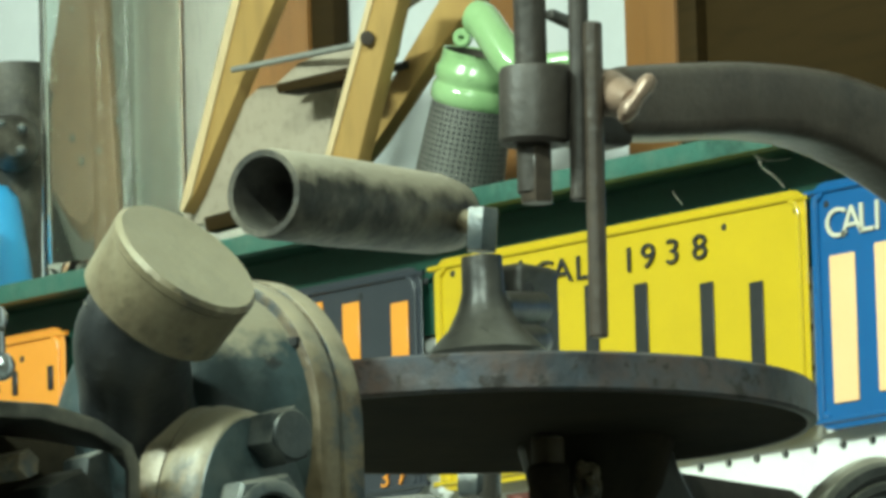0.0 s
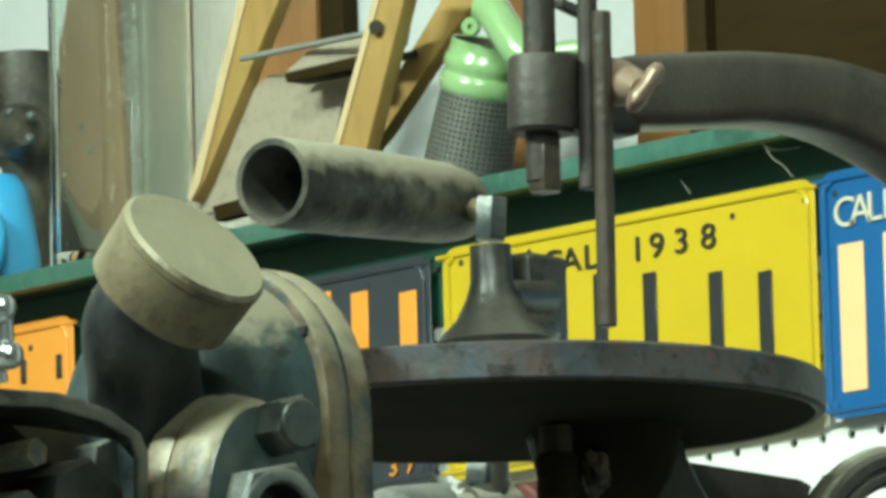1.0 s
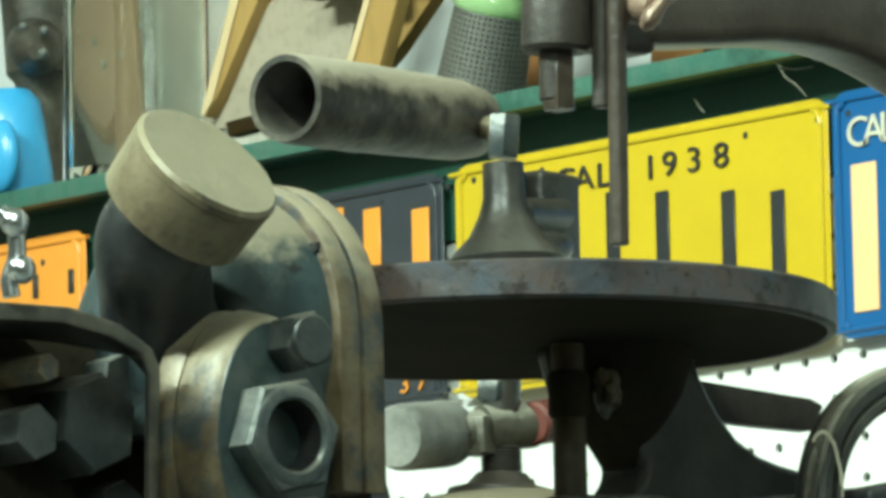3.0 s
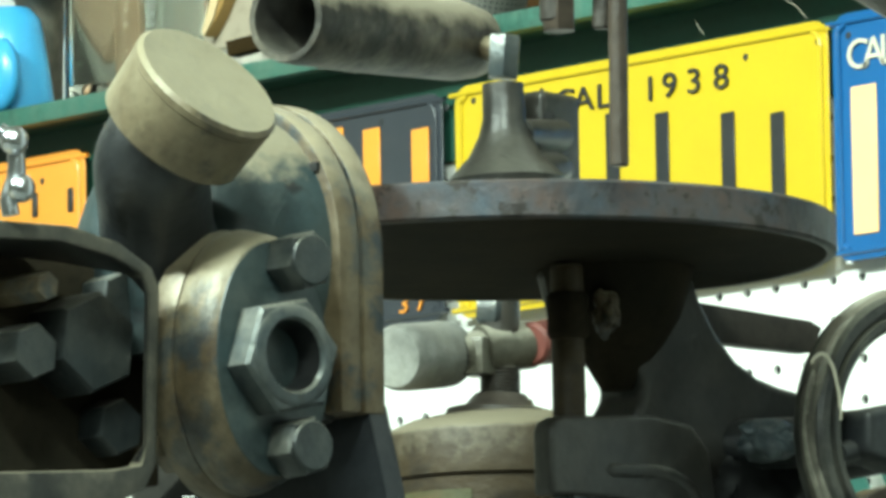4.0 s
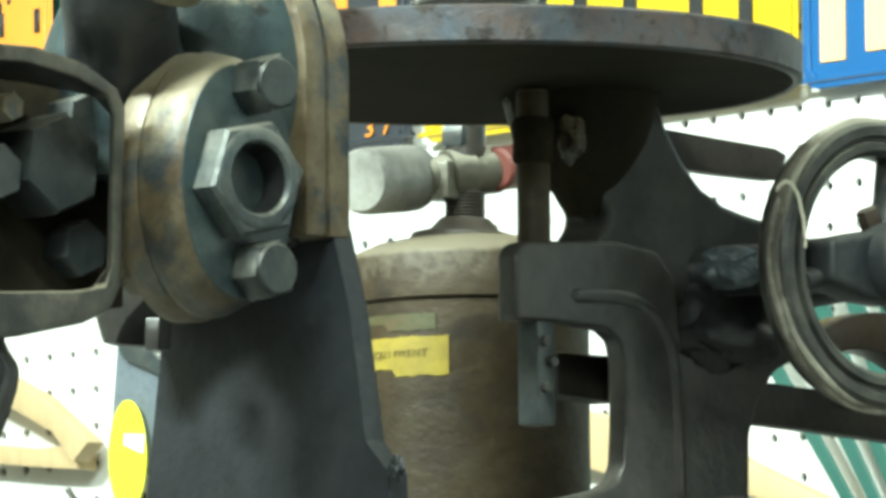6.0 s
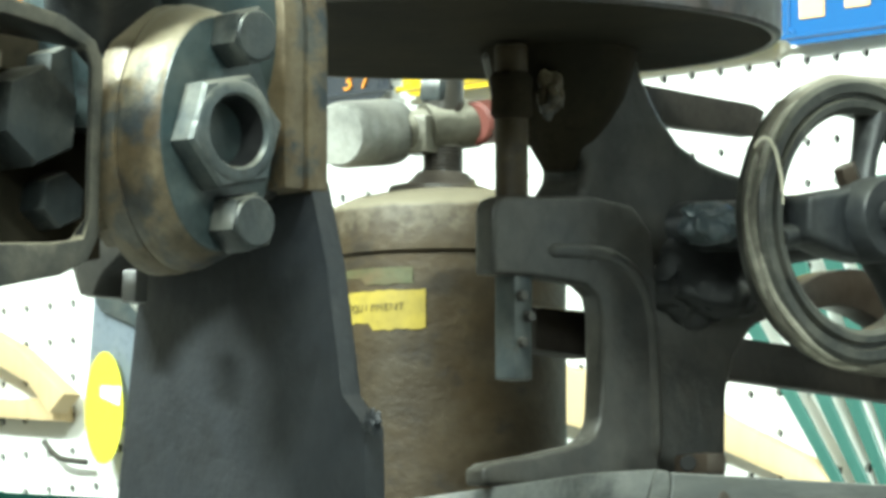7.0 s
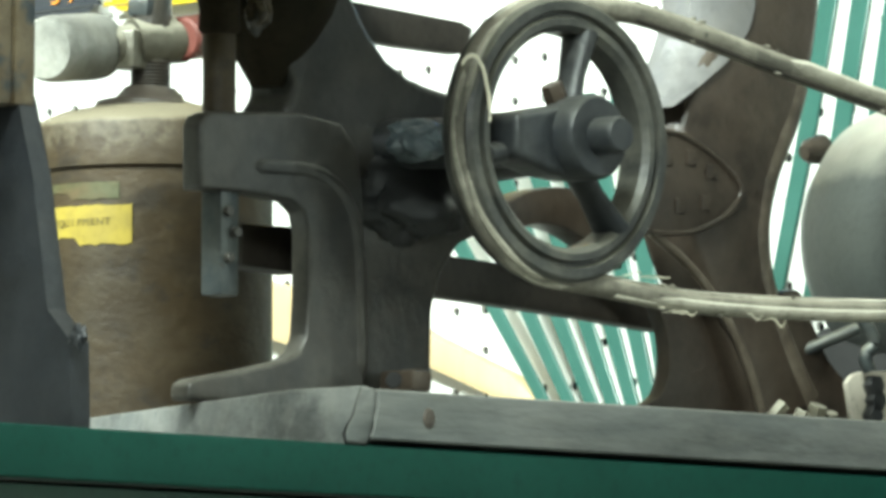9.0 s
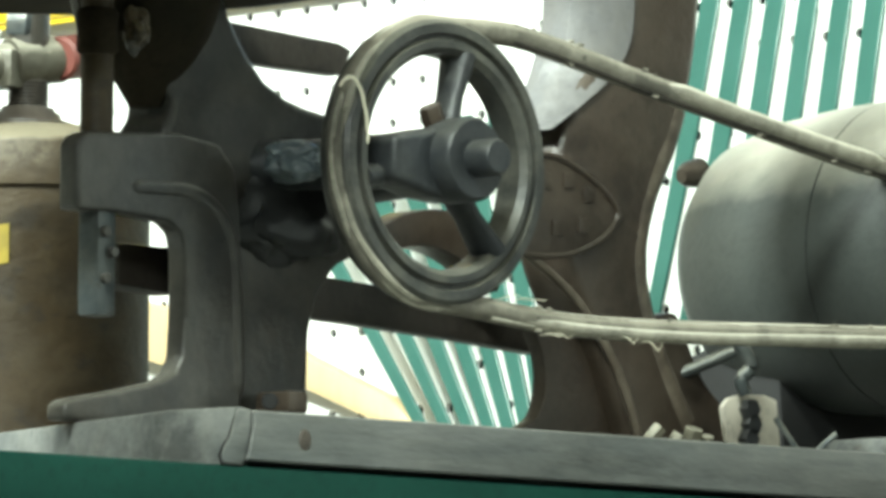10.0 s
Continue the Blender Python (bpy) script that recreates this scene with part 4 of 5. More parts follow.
def knurled(p, q, r, n=64):
    m, length = axis_frame(p, q)
    bm = lathe(p, q, [(0, r * 0.86), (0.08, r * 0.98), (0.14, r), (0.86, r), (0.92, r * 0.98), (1, r * 0.84)], n)
    inv = m.inverted()
    for v in bm.verts:
        c = inv @ v.co
        if c.xy.length > r * 0.99:
            k = round(math.atan2(c.y, c.x) / (2 * math.pi) * n)
            if k % 2:
                v.co = m @ Vector((c.x * 0.95, c.y * 0.95, c.z))
    return bm


part("knob", knurled((-2.8879, 2.5464, 1.8939), (-2.9049, 2.6022, 1.9015), 0.0182), PALE_METAL, valve, "knurled grey knob")
part("packing_nut", hexagon((-2.8991, 2.5937, 1.8991), (-2.9000, 2.6077, 1.9009), 0.0125), VALVE_BRASS, valve)
part("red_cap", rod((-2.8762, 2.6341, 1.9059), (-2.8819, 2.6576, 1.9101), 0.0122), RED, valve, "faded red end cap")
part("stem", rod((-2.8871, 2.6220, 1.9114), (-2.8854, 2.6239, 1.9962), 0.0110), IRON, tank)
for k in range(7):
    part("thread", lathe((-2.8871, 2.6220, 1.8800 + 0.0019 * k), (-2.8871, 2.6220, 1.8815 + 0.0019 * k), [(0, 0.0104), (0.5, 0.0115), (1, 0.0104)], 24), IRON_DARK, tank)
part("stem_nut", hexagon((-2.8882, 2.6208, 1.9174), (-2.8876, 2.6214, 1.9297), 0.0125), STEEL, tank)
part("cone", lathe((-2.8834, 2.6261, 1.9913), (-2.8843, 2.6251, 2.0488), [(0, 0.031), (0.08, 0.0325), (0.16, 0.0285), (0.3, 0.0205), (0.5, 0.0145), (0.66, 0.0118), (1, 0.0112)], 40), IRON, tank)
part("outlet_pipe", lathe((-2.8709, 2.6101, 1.9972), (-2.8838, 2.6705, 2.0064), [(0, 0.010), (0.5, 0.0105), (0.8, 0.0095), (0.95, 0.007), (1, 0.003)], 28), IRON, tank)
part("side_block", block((-2.9160, 2.6871, 2.0253), (0.020, 0.036, 0.0548), 10, 0.005, 3), IRON, tank)
part("side_elbow", rod((-2.8791, 2.6309, 2.0206), (-2.9004, 2.6820, 2.0272), 0.009), IRON, tank)
part("block_screw", rod((-2.9044, 2.6776, 2.0384), (-2.8933, 2.6674, 2.0362), 0.003), BLACK, tank)
part("union_nut", hexagon((-2.8843, 2.6251, 2.0519), (-2.8830, 2.6265, 2.0753), 0.0092), STEEL, tank)
part("horn", lathe((-2.9025, 2.4854, 2.0743), (-2.9509, 2.6707, 2.0837), [(0.0, 0.0200), (0.0, 0.0235), (0.03, 0.0245), (0.35, 0.0245), (0.6, 0.0235), (0.85, 0.0225), (0.95, 0.0195), (1.0, 0.013)], 48, caps=False), HORN, tank, "dusty open-ended metal horn pipe")
part("horn_bore", lathe((-2.9025, 2.4854, 2.0743), (-2.9509, 2.6707, 2.0837), [(0.8, 0.0), (0.8, 0.0185), (0.002, 0.0202), (0.0, 0.0205)], 40, caps=False), IRON, tank, "dark hollow inside of the horn")
part("horn_neck", rod((-2.9466, 2.6605, 2.0822), (-2.8992, 2.6384, 2.0691), 0.007), TAN, tank)
AXIS = (-2.8854, 2.6239, 1.7425)


def wrap(px, name, material, label, low, high, a0, a1, ragged):
    """A torn paper patch that hugs the tank."""
    rng = random.Random(px)
    bm = bmesh.new()
    n, rad = 18, 0.0646
    rows = []
    for k in range(n + 1):
        a = a0 + (a1 - a0) * k / n
        lo = low + rng.uniform(0, ragged) + (0.004 if k < n * 0.45 else 0)
        hi = high - rng.uniform(0, ragged * 0.4)
        c, s = math.cos(a), math.sin(a)
        rows.append([bm.verts.new((AXIS[0] + rad * c, AXIS[1] + rad * s, z)) for z in (lo, (lo + hi) / 2, hi)])
    for a, b in zip(rows, rows[1:]):
        for k in range(2):
            bm.faces.new((a[k], b[k], b[k + 1], a[k + 1]))
    return part(name, bm, material, tank, label)


facing = math.atan2(-0.6691, 0.7431)
wrap(3, "sticker", LABEL_YELLOW, "torn yellow paper sticker", 1.7877, 1.8104, facing - 1.15, facing - 0.19, 0.002)
wrap(5, "green_band", FADED_GREEN, "faded green paint band", 1.8128, 1.8225, facing - 1.2, facing - 0.3, 0.001)
for k, ch in enumerate("EQUIPMENT"):
    a = facing - 0.945 + 0.068 * k
    cu = letters(ch, 0.0058, PRINT, tank, 0, 0, 0, depth=0.0002, name="letter")
    cu.data.transform(Matrix.Translation((AXIS[0] + 0.0649 * math.cos(a), AXIS[1] + 0.0649 * math.sin(a), 1.7992)) @ Matrix.Rotation(a + math.pi / 2, 4, "Z"))

# ---- number plates ----
def number_plate(x0, x1, z0, z1, enamel, rim, label):
    ob = thing("number_plate", ((x0 + x1) / 2, WALL_Y - 0.006, z0), label, "licence plate", "plates under the shelf")
    y = WALL_Y - 0.0125
    a, b = 0.012, 0.003
    pts = []
    for cx, cz_, s in ((x1 - a, z1 - a, 0), (x0 + a, z1 - a, 90), (x0 + a, z0 + a, 180), (x1 - a, z0 + a, 270)):
        pts += [(cx + a * math.cos(radians(s + k * 22.5)), cz_ + a * math.sin(radians(s + k * 22.5))) for k in range(5)]
    part("plate_sheet", slab(pts, "y", y, 0.0015, 0.0004, 1), enamel, ob)
    mid = [(x, y - 0.0005, z) for x, z in pts]
    cx, cz_ = (x0 + x1) / 2, (z0 + z1) / 2
    ring = [((x - cx) * 0.965 + cx, yy, (z - cz_) * 0.93 + cz_) for x, yy, z in mid]
    part("raised_border", tube(ring + ring[:1], 0.0018, 8, 2), rim, ob)
    return ob, y


def bolt_holes(ob, y, spots):
    for x, z in spots:
        part("bolt_hole", rod((x, y - 0.0004, z), (x, y + 0.001, z), 0.0024, 12), INK, ob)


def bars(ob, y, spots, height, width, material):
    """Plain raised bars in place of the registration."""
    for x, z in spots:
        part("bar", slab([(x - width, z), (x + width, z), (x + width, z + height), (x - width, z + height)], "y", y - 0.0014, 0.0014, 0.0006, 1), material, ob)


def word(ob, text, x, y, z, step, size, material, sx=1.0):
    for k, ch in enumerate(text):
        letters(ch, size, material, ob, x + k * step, y - 0.0012, z, name="letter", sx=sx)


yellow, py = number_plate(-3.4835, -3.1375, 2.014, 2.167, YELLOW, YELLOW, "yellow enamel licence plate with raised black characters")
for ch, (lx, lz) in zip("CAL1938", [(-3.3762, 2.1369), (-3.3586, 2.1364), (-3.3400, 2.1362), (-3.2963, 2.1352), (-3.2785, 2.1354), (-3.2562, 2.1353), (-3.2315, 2.1349)]):
    letters(ch, 0.0225, INK, yellow, lx, py - 0.0012, lz, name="letter", sx=1.3)

bars(yellow, py, [(-3.3327, 2.0640), (-3.2868, 2.0586), (-3.2269, 2.0514), (-3.1826, 2.0461), (-3.3814, 2.0698)], 0.068, 0.0062, INK)
bolt_holes(yellow, py, [(-3.1462, 2.1538), (-3.2103, 2.1522), (-3.3992, 2.1540), (-3.4648, 2.1560)])
blue, py = number_plate(-3.1335, -2.7925, 2.014, 2.168, BLUE, BLUE, "blue enamel licence plate with cream and peach characters")
for ch, (lx, lz) in zip("CALI", [(-3.1101, 2.1322), (-3.0963, 2.1321), (-3.0845, 2.1326), (-3.0743, 2.1326)]):
    letters(ch, 0.0265, CREAM, blue, lx, py - 0.0012, lz, name="letter", sx=1.1)
bars(blue, py, [(-3.1065, 2.0294), (-3.0674, 2.0324)], 0.092, 0.011, PEACH)
bolt_holes(blue, py, [(-3.1193, 2.1540), (-3.1236, 2.0216)])
black, py = number_plate(-3.838, -3.496, 2.016, 2.166, BLACK_PAINT, BLACK_PAINT, "black enamel licence plate with orange characters")
bars(black, py, [(-3.5654, 2.0918), (-3.5171, 2.0860), (-3.6024, 2.0962)], 0.058, 0.0085, ORANGE)
word(black, "37", -3.5352, py, 2.0238, 0.017, 0.017, ORANGE, 1.2)
bolt_holes(black, py, [(-3.5562, 2.1532), (-3.4914, 2.1550)])
orange, py = number_plate(-4.212, -3.868, 2.016, 2.173, ORANGE, ORANGE, "orange enamel licence plate with black characters")
bars(orange, py, [(-3.9229, 2.1304), (-3.8833, 2.1296)], 0.017, 0.003, INK)
bolt_holes(orange, py, [(-3.9152, 2.1549)])

# ---- saw details ----
part("web_arch", slab([(y, z) for y, z, *_ in curve_points([(2.6410, 1.7981), (2.6617, 1.8084), (2.6847, 1.8131), (2.7080, 1.8118), (2.7294, 1.8020), (2.7339, 1.7724), (2.7168, 1.7826), (2.6955, 1.7907), (2.6744, 1.7928), (2.6556, 1.7894)], 3)], "x", SAW_X - 0.04, 0.02, 0.003), IRON_BROWN, saw)
part("arm_rim", tube([(SAW_X + 0.019, y, z) for y, z in [(2.7150, 1.7885), (2.7364, 1.7772), (2.7559, 1.7636), (2.7755, 1.7425), (2.7887, 1.7223), (2.7989, 1.6990)]], 0.0026, 10), ARM_EDGE, saw)
part("rear_foot", slab([(y, z) for y, z, *_ in curve_points([(2.8370, 1.7663), (2.8504, 1.7671), (2.8594, 1.7524), (2.8730, 1.7318), (2.8911, 1.7175), (2.9117, 1.7001), (2.8642, 1.6917), (2.8374, 1.6934)], 3)], "x", SAW_X - 0.03, 0.03, 0.004), IRON_BROWN, saw)
part("rear_base", slab([(y, z) for y, z, *_ in curve_points([(2.7346, 1.7520), (2.7421, 1.7375), (2.7431, 1.7195), (2.7371, 1.7058), (2.7243, 1.6983), (2.7244, 1.6887), (2.8374, 1.6874), (2.8370, 1.7572)], 3)], "x", SAW_X - 0.006, 0.011, 0.003), IRON_BROWN, saw)
for k, (yy, zz) in enumerate([(2.7958, 1.6978), (2.8143, 1.6945), (2.8284, 1.6982), (2.8409, 1.6946)]):
    part("foot_bolt", hexagon((SAW_X + 0.028, yy, zz - 0.004 - 0.001 * k), (SAW_X + 0.033, yy + 0.006 - 0.003 * k, zz + 0.005), 0.0042 + 0.0006 * (k % 3), k * 0.4), VALVE_BRASS, saw, "brassy foot bolt")
part("base_lug", box((-2.6000, 2.5160, 1.6949), (-2.5750, 2.5303, 1.7061), 0.003), IRON_BROWN, saw)
part("lug_hole", rod((-2.5760, 2.5037, 1.6997), (-2.5720, 2.4998, 1.6993), 0.0042), BLACK, saw)
# The lump's blue-grey colour paints a highlight on greasy iron.
part("grease_lump", grease((-2.5720, 2.5157, 1.8197), (0.012, 0.017, 0.010), 3.1, 0.4), GLINT_GREASE, saw, "lump of grease coloured blue-grey for the glint on it")
part("grease_cake", grease((-2.6040, 2.5431, 1.7953), (0.0075, 0.036, 0.023), 5.7, 0.35), GREASE_SHADE, saw, "black caked grease below the bearing")
for yy, zz in [(2.7415, 1.8294), (2.7566, 1.8231), (2.7243, 1.8281), (2.7331, 1.8035), (2.7524, 1.8064)]:
    part("raised_mark", box((SAW_X + 0.0215, yy - 0.0035, zz - 0.004), (SAW_X + 0.0232, yy + 0.0035, zz + 0.004), 0.0005), IRON_BROWN, saw)
tie = thing("string_tie", (-2.5573, 2.5399, 1.8626), "frayed pale string looped over the pulley rim", "string")
for k in range(3):
    strand = [Vector((SAW_X + 0.101, y, z)) for y, z in [(2.4948, 1.8525), (2.4979, 1.8561), (2.5034, 1.8574), (2.5082, 1.8536), (2.5114, 1.8460), (2.5131, 1.8391), (2.5143, 1.8317), (2.5148, 1.8252)]]
    strand = [p + Vector((0, 0.0006 * math.cos(2.1 * k + 1.3 * n), 0.0006 * math.sin(2.1 * k + 1.3 * n))) for n, p in enumerate(strand)]
    part("strand", tube(strand[:len(strand) - k], 0.0006, 7), CREAM, tie)
for k, (yy, zz) in enumerate([(2.6234, 1.7561), (2.6320, 1.7555), (2.6441, 1.7562), (2.6560, 1.7396), (2.6629, 1.7401), (2.7120, 1.7415), (2.7300, 1.7400)]):
    part("fray", tube([(bx + 0.004, yy - 0.007, zz - 0.001), (bx + 0.0065, yy, zz + 0.0006), (bx + 0.0085, yy + 0.004, zz + 0.0022 - 0.001 * k), (bx + 0.0075, yy + 0.009, zz + 0.0012)], 0.0004, 6, 3, taper=3), CREAM, belt)

crumbs = random.Random(12)
for run, sign in ((top, 1), (low, 1), (low, -1), (top, -1)):
    pts = curve_points(run, 8)
    for k in range(5):
        _, y, z = pts[crumbs.randrange(2, len(pts) - 2)]
        part("belt_crumb", grease((bx + 0.004, y, z + sign * 0.0058), (0.0012, crumbs.uniform(0.0016, 0.0042), crumbs.uniform(0.0007, 0.0014)), k + 1.3, 0.5, 1), BELT_CORE, belt)

# ---- tools on the pegboard ----
handsaw = thing("handsaw", (-3.7780, WALL_Y - 0.02, 1.7709), "grey steel tool blade with an oval yellow sticker on the pegboard", "tool")
part("blade", slab([(-3.7844, 1.9353), (-3.7987, 1.8168), (-3.7418, 1.8134), (-3.7309, 1.8661), (-3.7308, 1.8833), (-3.7504, 1.8942), (-3.7592, 1.9198), (-3.7741, 1.9306)], "y", WALL_Y - 0.02, 0.003, 0.0006), BLADE, handsaw)
part("shoulder", slab([(y, z) for y, z, *_ in curve_points([(-3.7771, 1.9336), (-3.7796, 1.8999), (-3.7671, 1.8913), (-3.7402, 1.8817), (-3.7237, 1.8710), (-3.7236, 1.8836), (-3.7431, 1.8953), (-3.7532, 1.9190), (-3.7639, 1.9294)], 2)], "y", WALL_Y - 0.026, 0.005, 0.001), STEEL, handsaw)
ex, ez = (-3.7701, 1.8277)
part("oval_sticker", slab([(ex + 0.0138 / 0.69 * math.cos(k * math.pi / 16), ez + 0.0382 * math.sin(k * math.pi / 16)) for k in range(32)], "y", WALL_Y - 0.0265, 0.0006, 0), LIME_YELLOW, handsaw, "oval yellow sticker")
part("sticker_patch", slab([(-3.7722, 1.8431), (-3.7507, 1.8410), (-3.7531, 1.8281), (-3.7734, 1.8355)], "y", WALL_Y - 0.0272, 0.0005, 0), WHITE, handsaw, "white printed patch")
frame_saw = thing("wooden_bracket", (-3.8724, WALL_Y - 0.02, 1.8265), "pale wooden angled bracket hanging on the pegboard", "bracket")
part("brace", slab([(-3.9348, 1.9064), (-3.8972, 1.8900), (-3.8600, 1.8738), (-3.8080, 1.8395), (-3.8245, 1.8270), (-3.8477, 1.8486), (-3.8972, 1.8705), (-3.9348, 1.8848)], "y", WALL_Y - 0.03, 0.016, 0.002), LIT_PINE, frame_saw)
part("rail", slab([(-3.9575, 1.8497), (-3.8824, 1.8399), (-3.8331, 1.8400), (-3.8319, 1.8225), (-3.8824, 1.8274), (-3.9575, 1.8359)], "y", WALL_Y - 0.02, 0.019, 0.002), LIT_PINE, frame_saw)
hook = thing("wall_hook", (-3.8357, WALL_Y - 0.01, 1.7957), "dark wire hook in the pegboard", "hook")
part("wire", tube([(x, WALL_Y - 0.012, z) for x, z in [(-3.8515, 1.8101), (-3.8442, 1.8034), (-3.8332, 1.7974), (-3.8059, 1.7935)]], 0.0022, 8), IRON, hook)
stick = thing("wooden_pole", (-3.1286, WALL_Y - 0.02, 1.7430), "pale wooden pole leaning on the pegboard", "pole")
part("shaft", slab([(-3.2284, 1.8107), (-3.1756, 1.7869), (-3.1091, 1.7601), (-3.0848, 1.7428), (-3.0872, 1.7343), (-3.1090, 1.7404), (-3.1755, 1.7653), (-3.2282, 1.7826)], "y", WALL_Y - 0.02, 0.014, 0.004), LIT_PINE, stick)
strip = thing("wooden_strip", (-3.3119, WALL_Y - 0.02, 1.7785), "pale wooden strip on the pegboard", "strip")
part("strip_body", slab([(-3.3480, 1.8344), (-3.2858, 1.8196), (-3.2863, 1.7823), (-3.3484, 1.7985)], "y", WALL_Y - 0.02, 0.014, 0.003), LIT_PINE, strip)


def rake(label, origin, angles, r0, reach, half0, half1):
    """A leaf rake: flat painted tines that fan out from the socket."""
    ox, oz = origin
    ob = thing("leaf_rake", (ox, WALL_Y - 0.03, oz), label, "rake", "rakes on the wall")
    for a in angles:
        r1 = reach
        c, s = math.sin(radians(a)), math.cos(radians(a))
        pts = []
        for r, h in ((r0, half0), ((r0 + r1) / 2, (half0 + half1) / 2), (r1, half1)):
            pts.append((r, h))
        outline = [(ox + (r * c - h * s) , oz + (r * s + h * c * 0)) for r, h in pts] + [(ox + (r * c + h * s), oz + r * s) for r, h in reversed(pts)]
        part("tine", slab(outline, "y", WALL_Y - 0.024, 0.003, 0.0008, 1), RAKE_GREEN, ob)
    part("socket", rod((ox, WALL_Y - 0.03, oz - 0.05), (ox, WALL_Y - 0.03, oz + 0.05), 0.014), RAKE_GREEN, ob)
    return ob


rake("green painted leaf rake with broad flat tines on the wall", (-2.9316, 1.5421), [-36 + 4.0 * k for k in range(9)], 0.12, 0.40, 0.0052, 0.0084)
long_rake = thing("leaf_rake", (-2.7695, WALL_Y - 0.03, 1.7445), "green painted leaf rake with long nearly parallel tines on the wall", "rake", "rakes on the wall")
FOOT_A, FOOT_B = Vector((-2.8860, 1.7917)), Vector((-2.7187, 1.7830))
TIP_A, TIP_B = Vector((-2.8365, 1.9933)), Vector((-2.6839, 1.9802))
for k in range(-1, 9):
    lo, hi = FOOT_A.lerp(FOOT_B, k / 6), TIP_A.lerp(TIP_B, k / 6)
    mid = lo.lerp(hi, 0.5) + Vector((0.002, 0))
    outline = [(p.x - h, p.y) for p, h in ((lo, 0.0057), (mid, 0.0070), (hi, 0.0075))] + [(p.x + h, p.y) for p, h in ((hi, 0.0075), (mid, 0.0070), (lo, 0.0057))]
    part("tine", slab(outline, "y", WALL_Y - 0.024, 0.003, 0.0008, 1), RAKE_GREEN, long_rake)

# ---- on the shelf ----
def rounded_square(cx, cy_, half, turn, corner, n=6):
    pts = []
    for q in range(4):
        for k in range(n + 1):
            a = radians(90 * q + 90 * k / n)
            sx = (1, -1, -1, 1)[q] * (half - corner)
            sy = (1, 1, -1, -1)[q] * (half - corner)
            x, y = sx + corner * math.cos(a), sy + corner * math.sin(a)
            pts.append((cx + x * math.cos(turn) - y * math.sin(turn), cy_ + x * math.sin(turn) + y * math.cos(turn)))
    return pts


def glass_jar():
    cx, cy_, _ = (-3.8548, 3.1650, 2.2840)
    ob = thing("glass_jar", (cx, cy_, SHELF_TOP), "tall square greenish glass battery jar on the shelf", "jar")
    bm = bmesh.new()
    levels = [(SHELF_TOP + 0.001, 0.0365, False), (SHELF_TOP + 0.006, 0.0395, False), (2.52, 0.0395, False), (2.52, 0.0355, True), (SHELF_TOP + 0.014, 0.0355, True)]
    rings = [[bm.verts.new((x, y, z)) for x, y in rounded_square(cx, cy_, h, radians(20), 0.009 if not inner else 0.007)] for z, h, inner in levels]
    for a, b in zip(rings, rings[1:]):
        for k in range(len(a)):
            j = (k + 1) % len(a)
            bm.faces.new((a[k], a[j], b[j], b[k]))
    bm.faces.new(rings[0]), bm.faces.new(rings[-1])
    wall = part("jar_wall", bm, GLASS, ob)
    wall.visible_shadow = False
    rng = random.Random(8)
    # Small clear beads, added to give the glass its glints.
    for k in range(12):
        a = rng.uniform(-0.03, 0.03)
        c = Vector((cx + a, cy_ + rng.uniform(-0.03, 0.03), SHELF_TOP + rng.uniform(0.05, 0.2)))
        b = bmesh.new()
        bmesh.ops.create_icosphere(b, subdivisions=1, radius=rng.uniform(0.0010, 0.0022), matrix=Matrix.Translation(c) @ Matrix.Diagonal((1, 1, 1.8, 1)))
        part("glint_bead", b, GLASS, wall, "" if k else "small clear bead added for a glint in the glass")


glass_jar()
ladder = thing("step_ladder", (-3.6477, 3.1400, 2.2214)[:2] + (SHELF_TOP,), "small pine step ladder with dusty treads leaning on the shelf", "ladder")
part("stile", slab([(-3.6828, 2.3897), (-3.6416, 2.3830), (-3.6504, 2.3689), (-3.7387, 2.2488), (-3.7512, 2.2364), (-3.7541, 2.2392)], "y", 3.14, 0.012, 0.0015), PINE, ladder)
# Thin pale strips paint the lit edge faces of both stiles.
part("stile_edge", slab([(-3.6858, 2.3900), (-3.6775, 2.3887), (-3.6851, 2.3743), (-3.7411, 2.2478), (-3.7512, 2.2371), (-3.7535, 2.2398), (-3.6967, 2.3683)], "y", 3.1385, 0.001, 0), LIT_PINE, ladder, "edge strip painted pale for the light on it")
part("stile", slab([(-3.5031, 2.3561), (-3.4736, 2.3513), (-3.4803, 2.3374), (-3.5254, 2.2350), (-3.5386, 2.2030), (-3.5754, 2.2080), (-3.5562, 2.2470), (-3.5099, 2.3421)], "y", 3.10, 0.012, 0.0015), PINE, ladder)
part("stile_edge", slab([(-3.5037, 2.3561), (-3.4970, 2.3550), (-3.5032, 2.3409), (-3.5488, 2.2450), (-3.5650, 2.2095), (-3.5713, 2.2104), (-3.5545, 2.2466), (-3.5088, 2.3418)], "y", 3.0985, 0.001, 0), LIT_PINE, ladder, "edge strip painted pale for the light on it")
part("rear_leg", slab([(-3.4543, 2.3547), (-3.4931, 2.3610), (-3.5401, 2.3169), (-3.5786, 2.2826), (-3.5972, 2.2469), (-3.5766, 2.2593), (-3.5178, 2.3078)], "y", 3.16, 0.012, 0.0015), PINE, ladder)
# Dark brown here paints the shade on the tread's front edge.
part("tread", slab([(-3.6229, 2.3040), (-3.5536, 2.3042), (-3.5511, 2.2962), (-3.6214, 2.2977)], "y", 3.115, 0.02, 0.0015), BROWN_WOOD, ladder, "tread edge coloured dark brown for its shade")
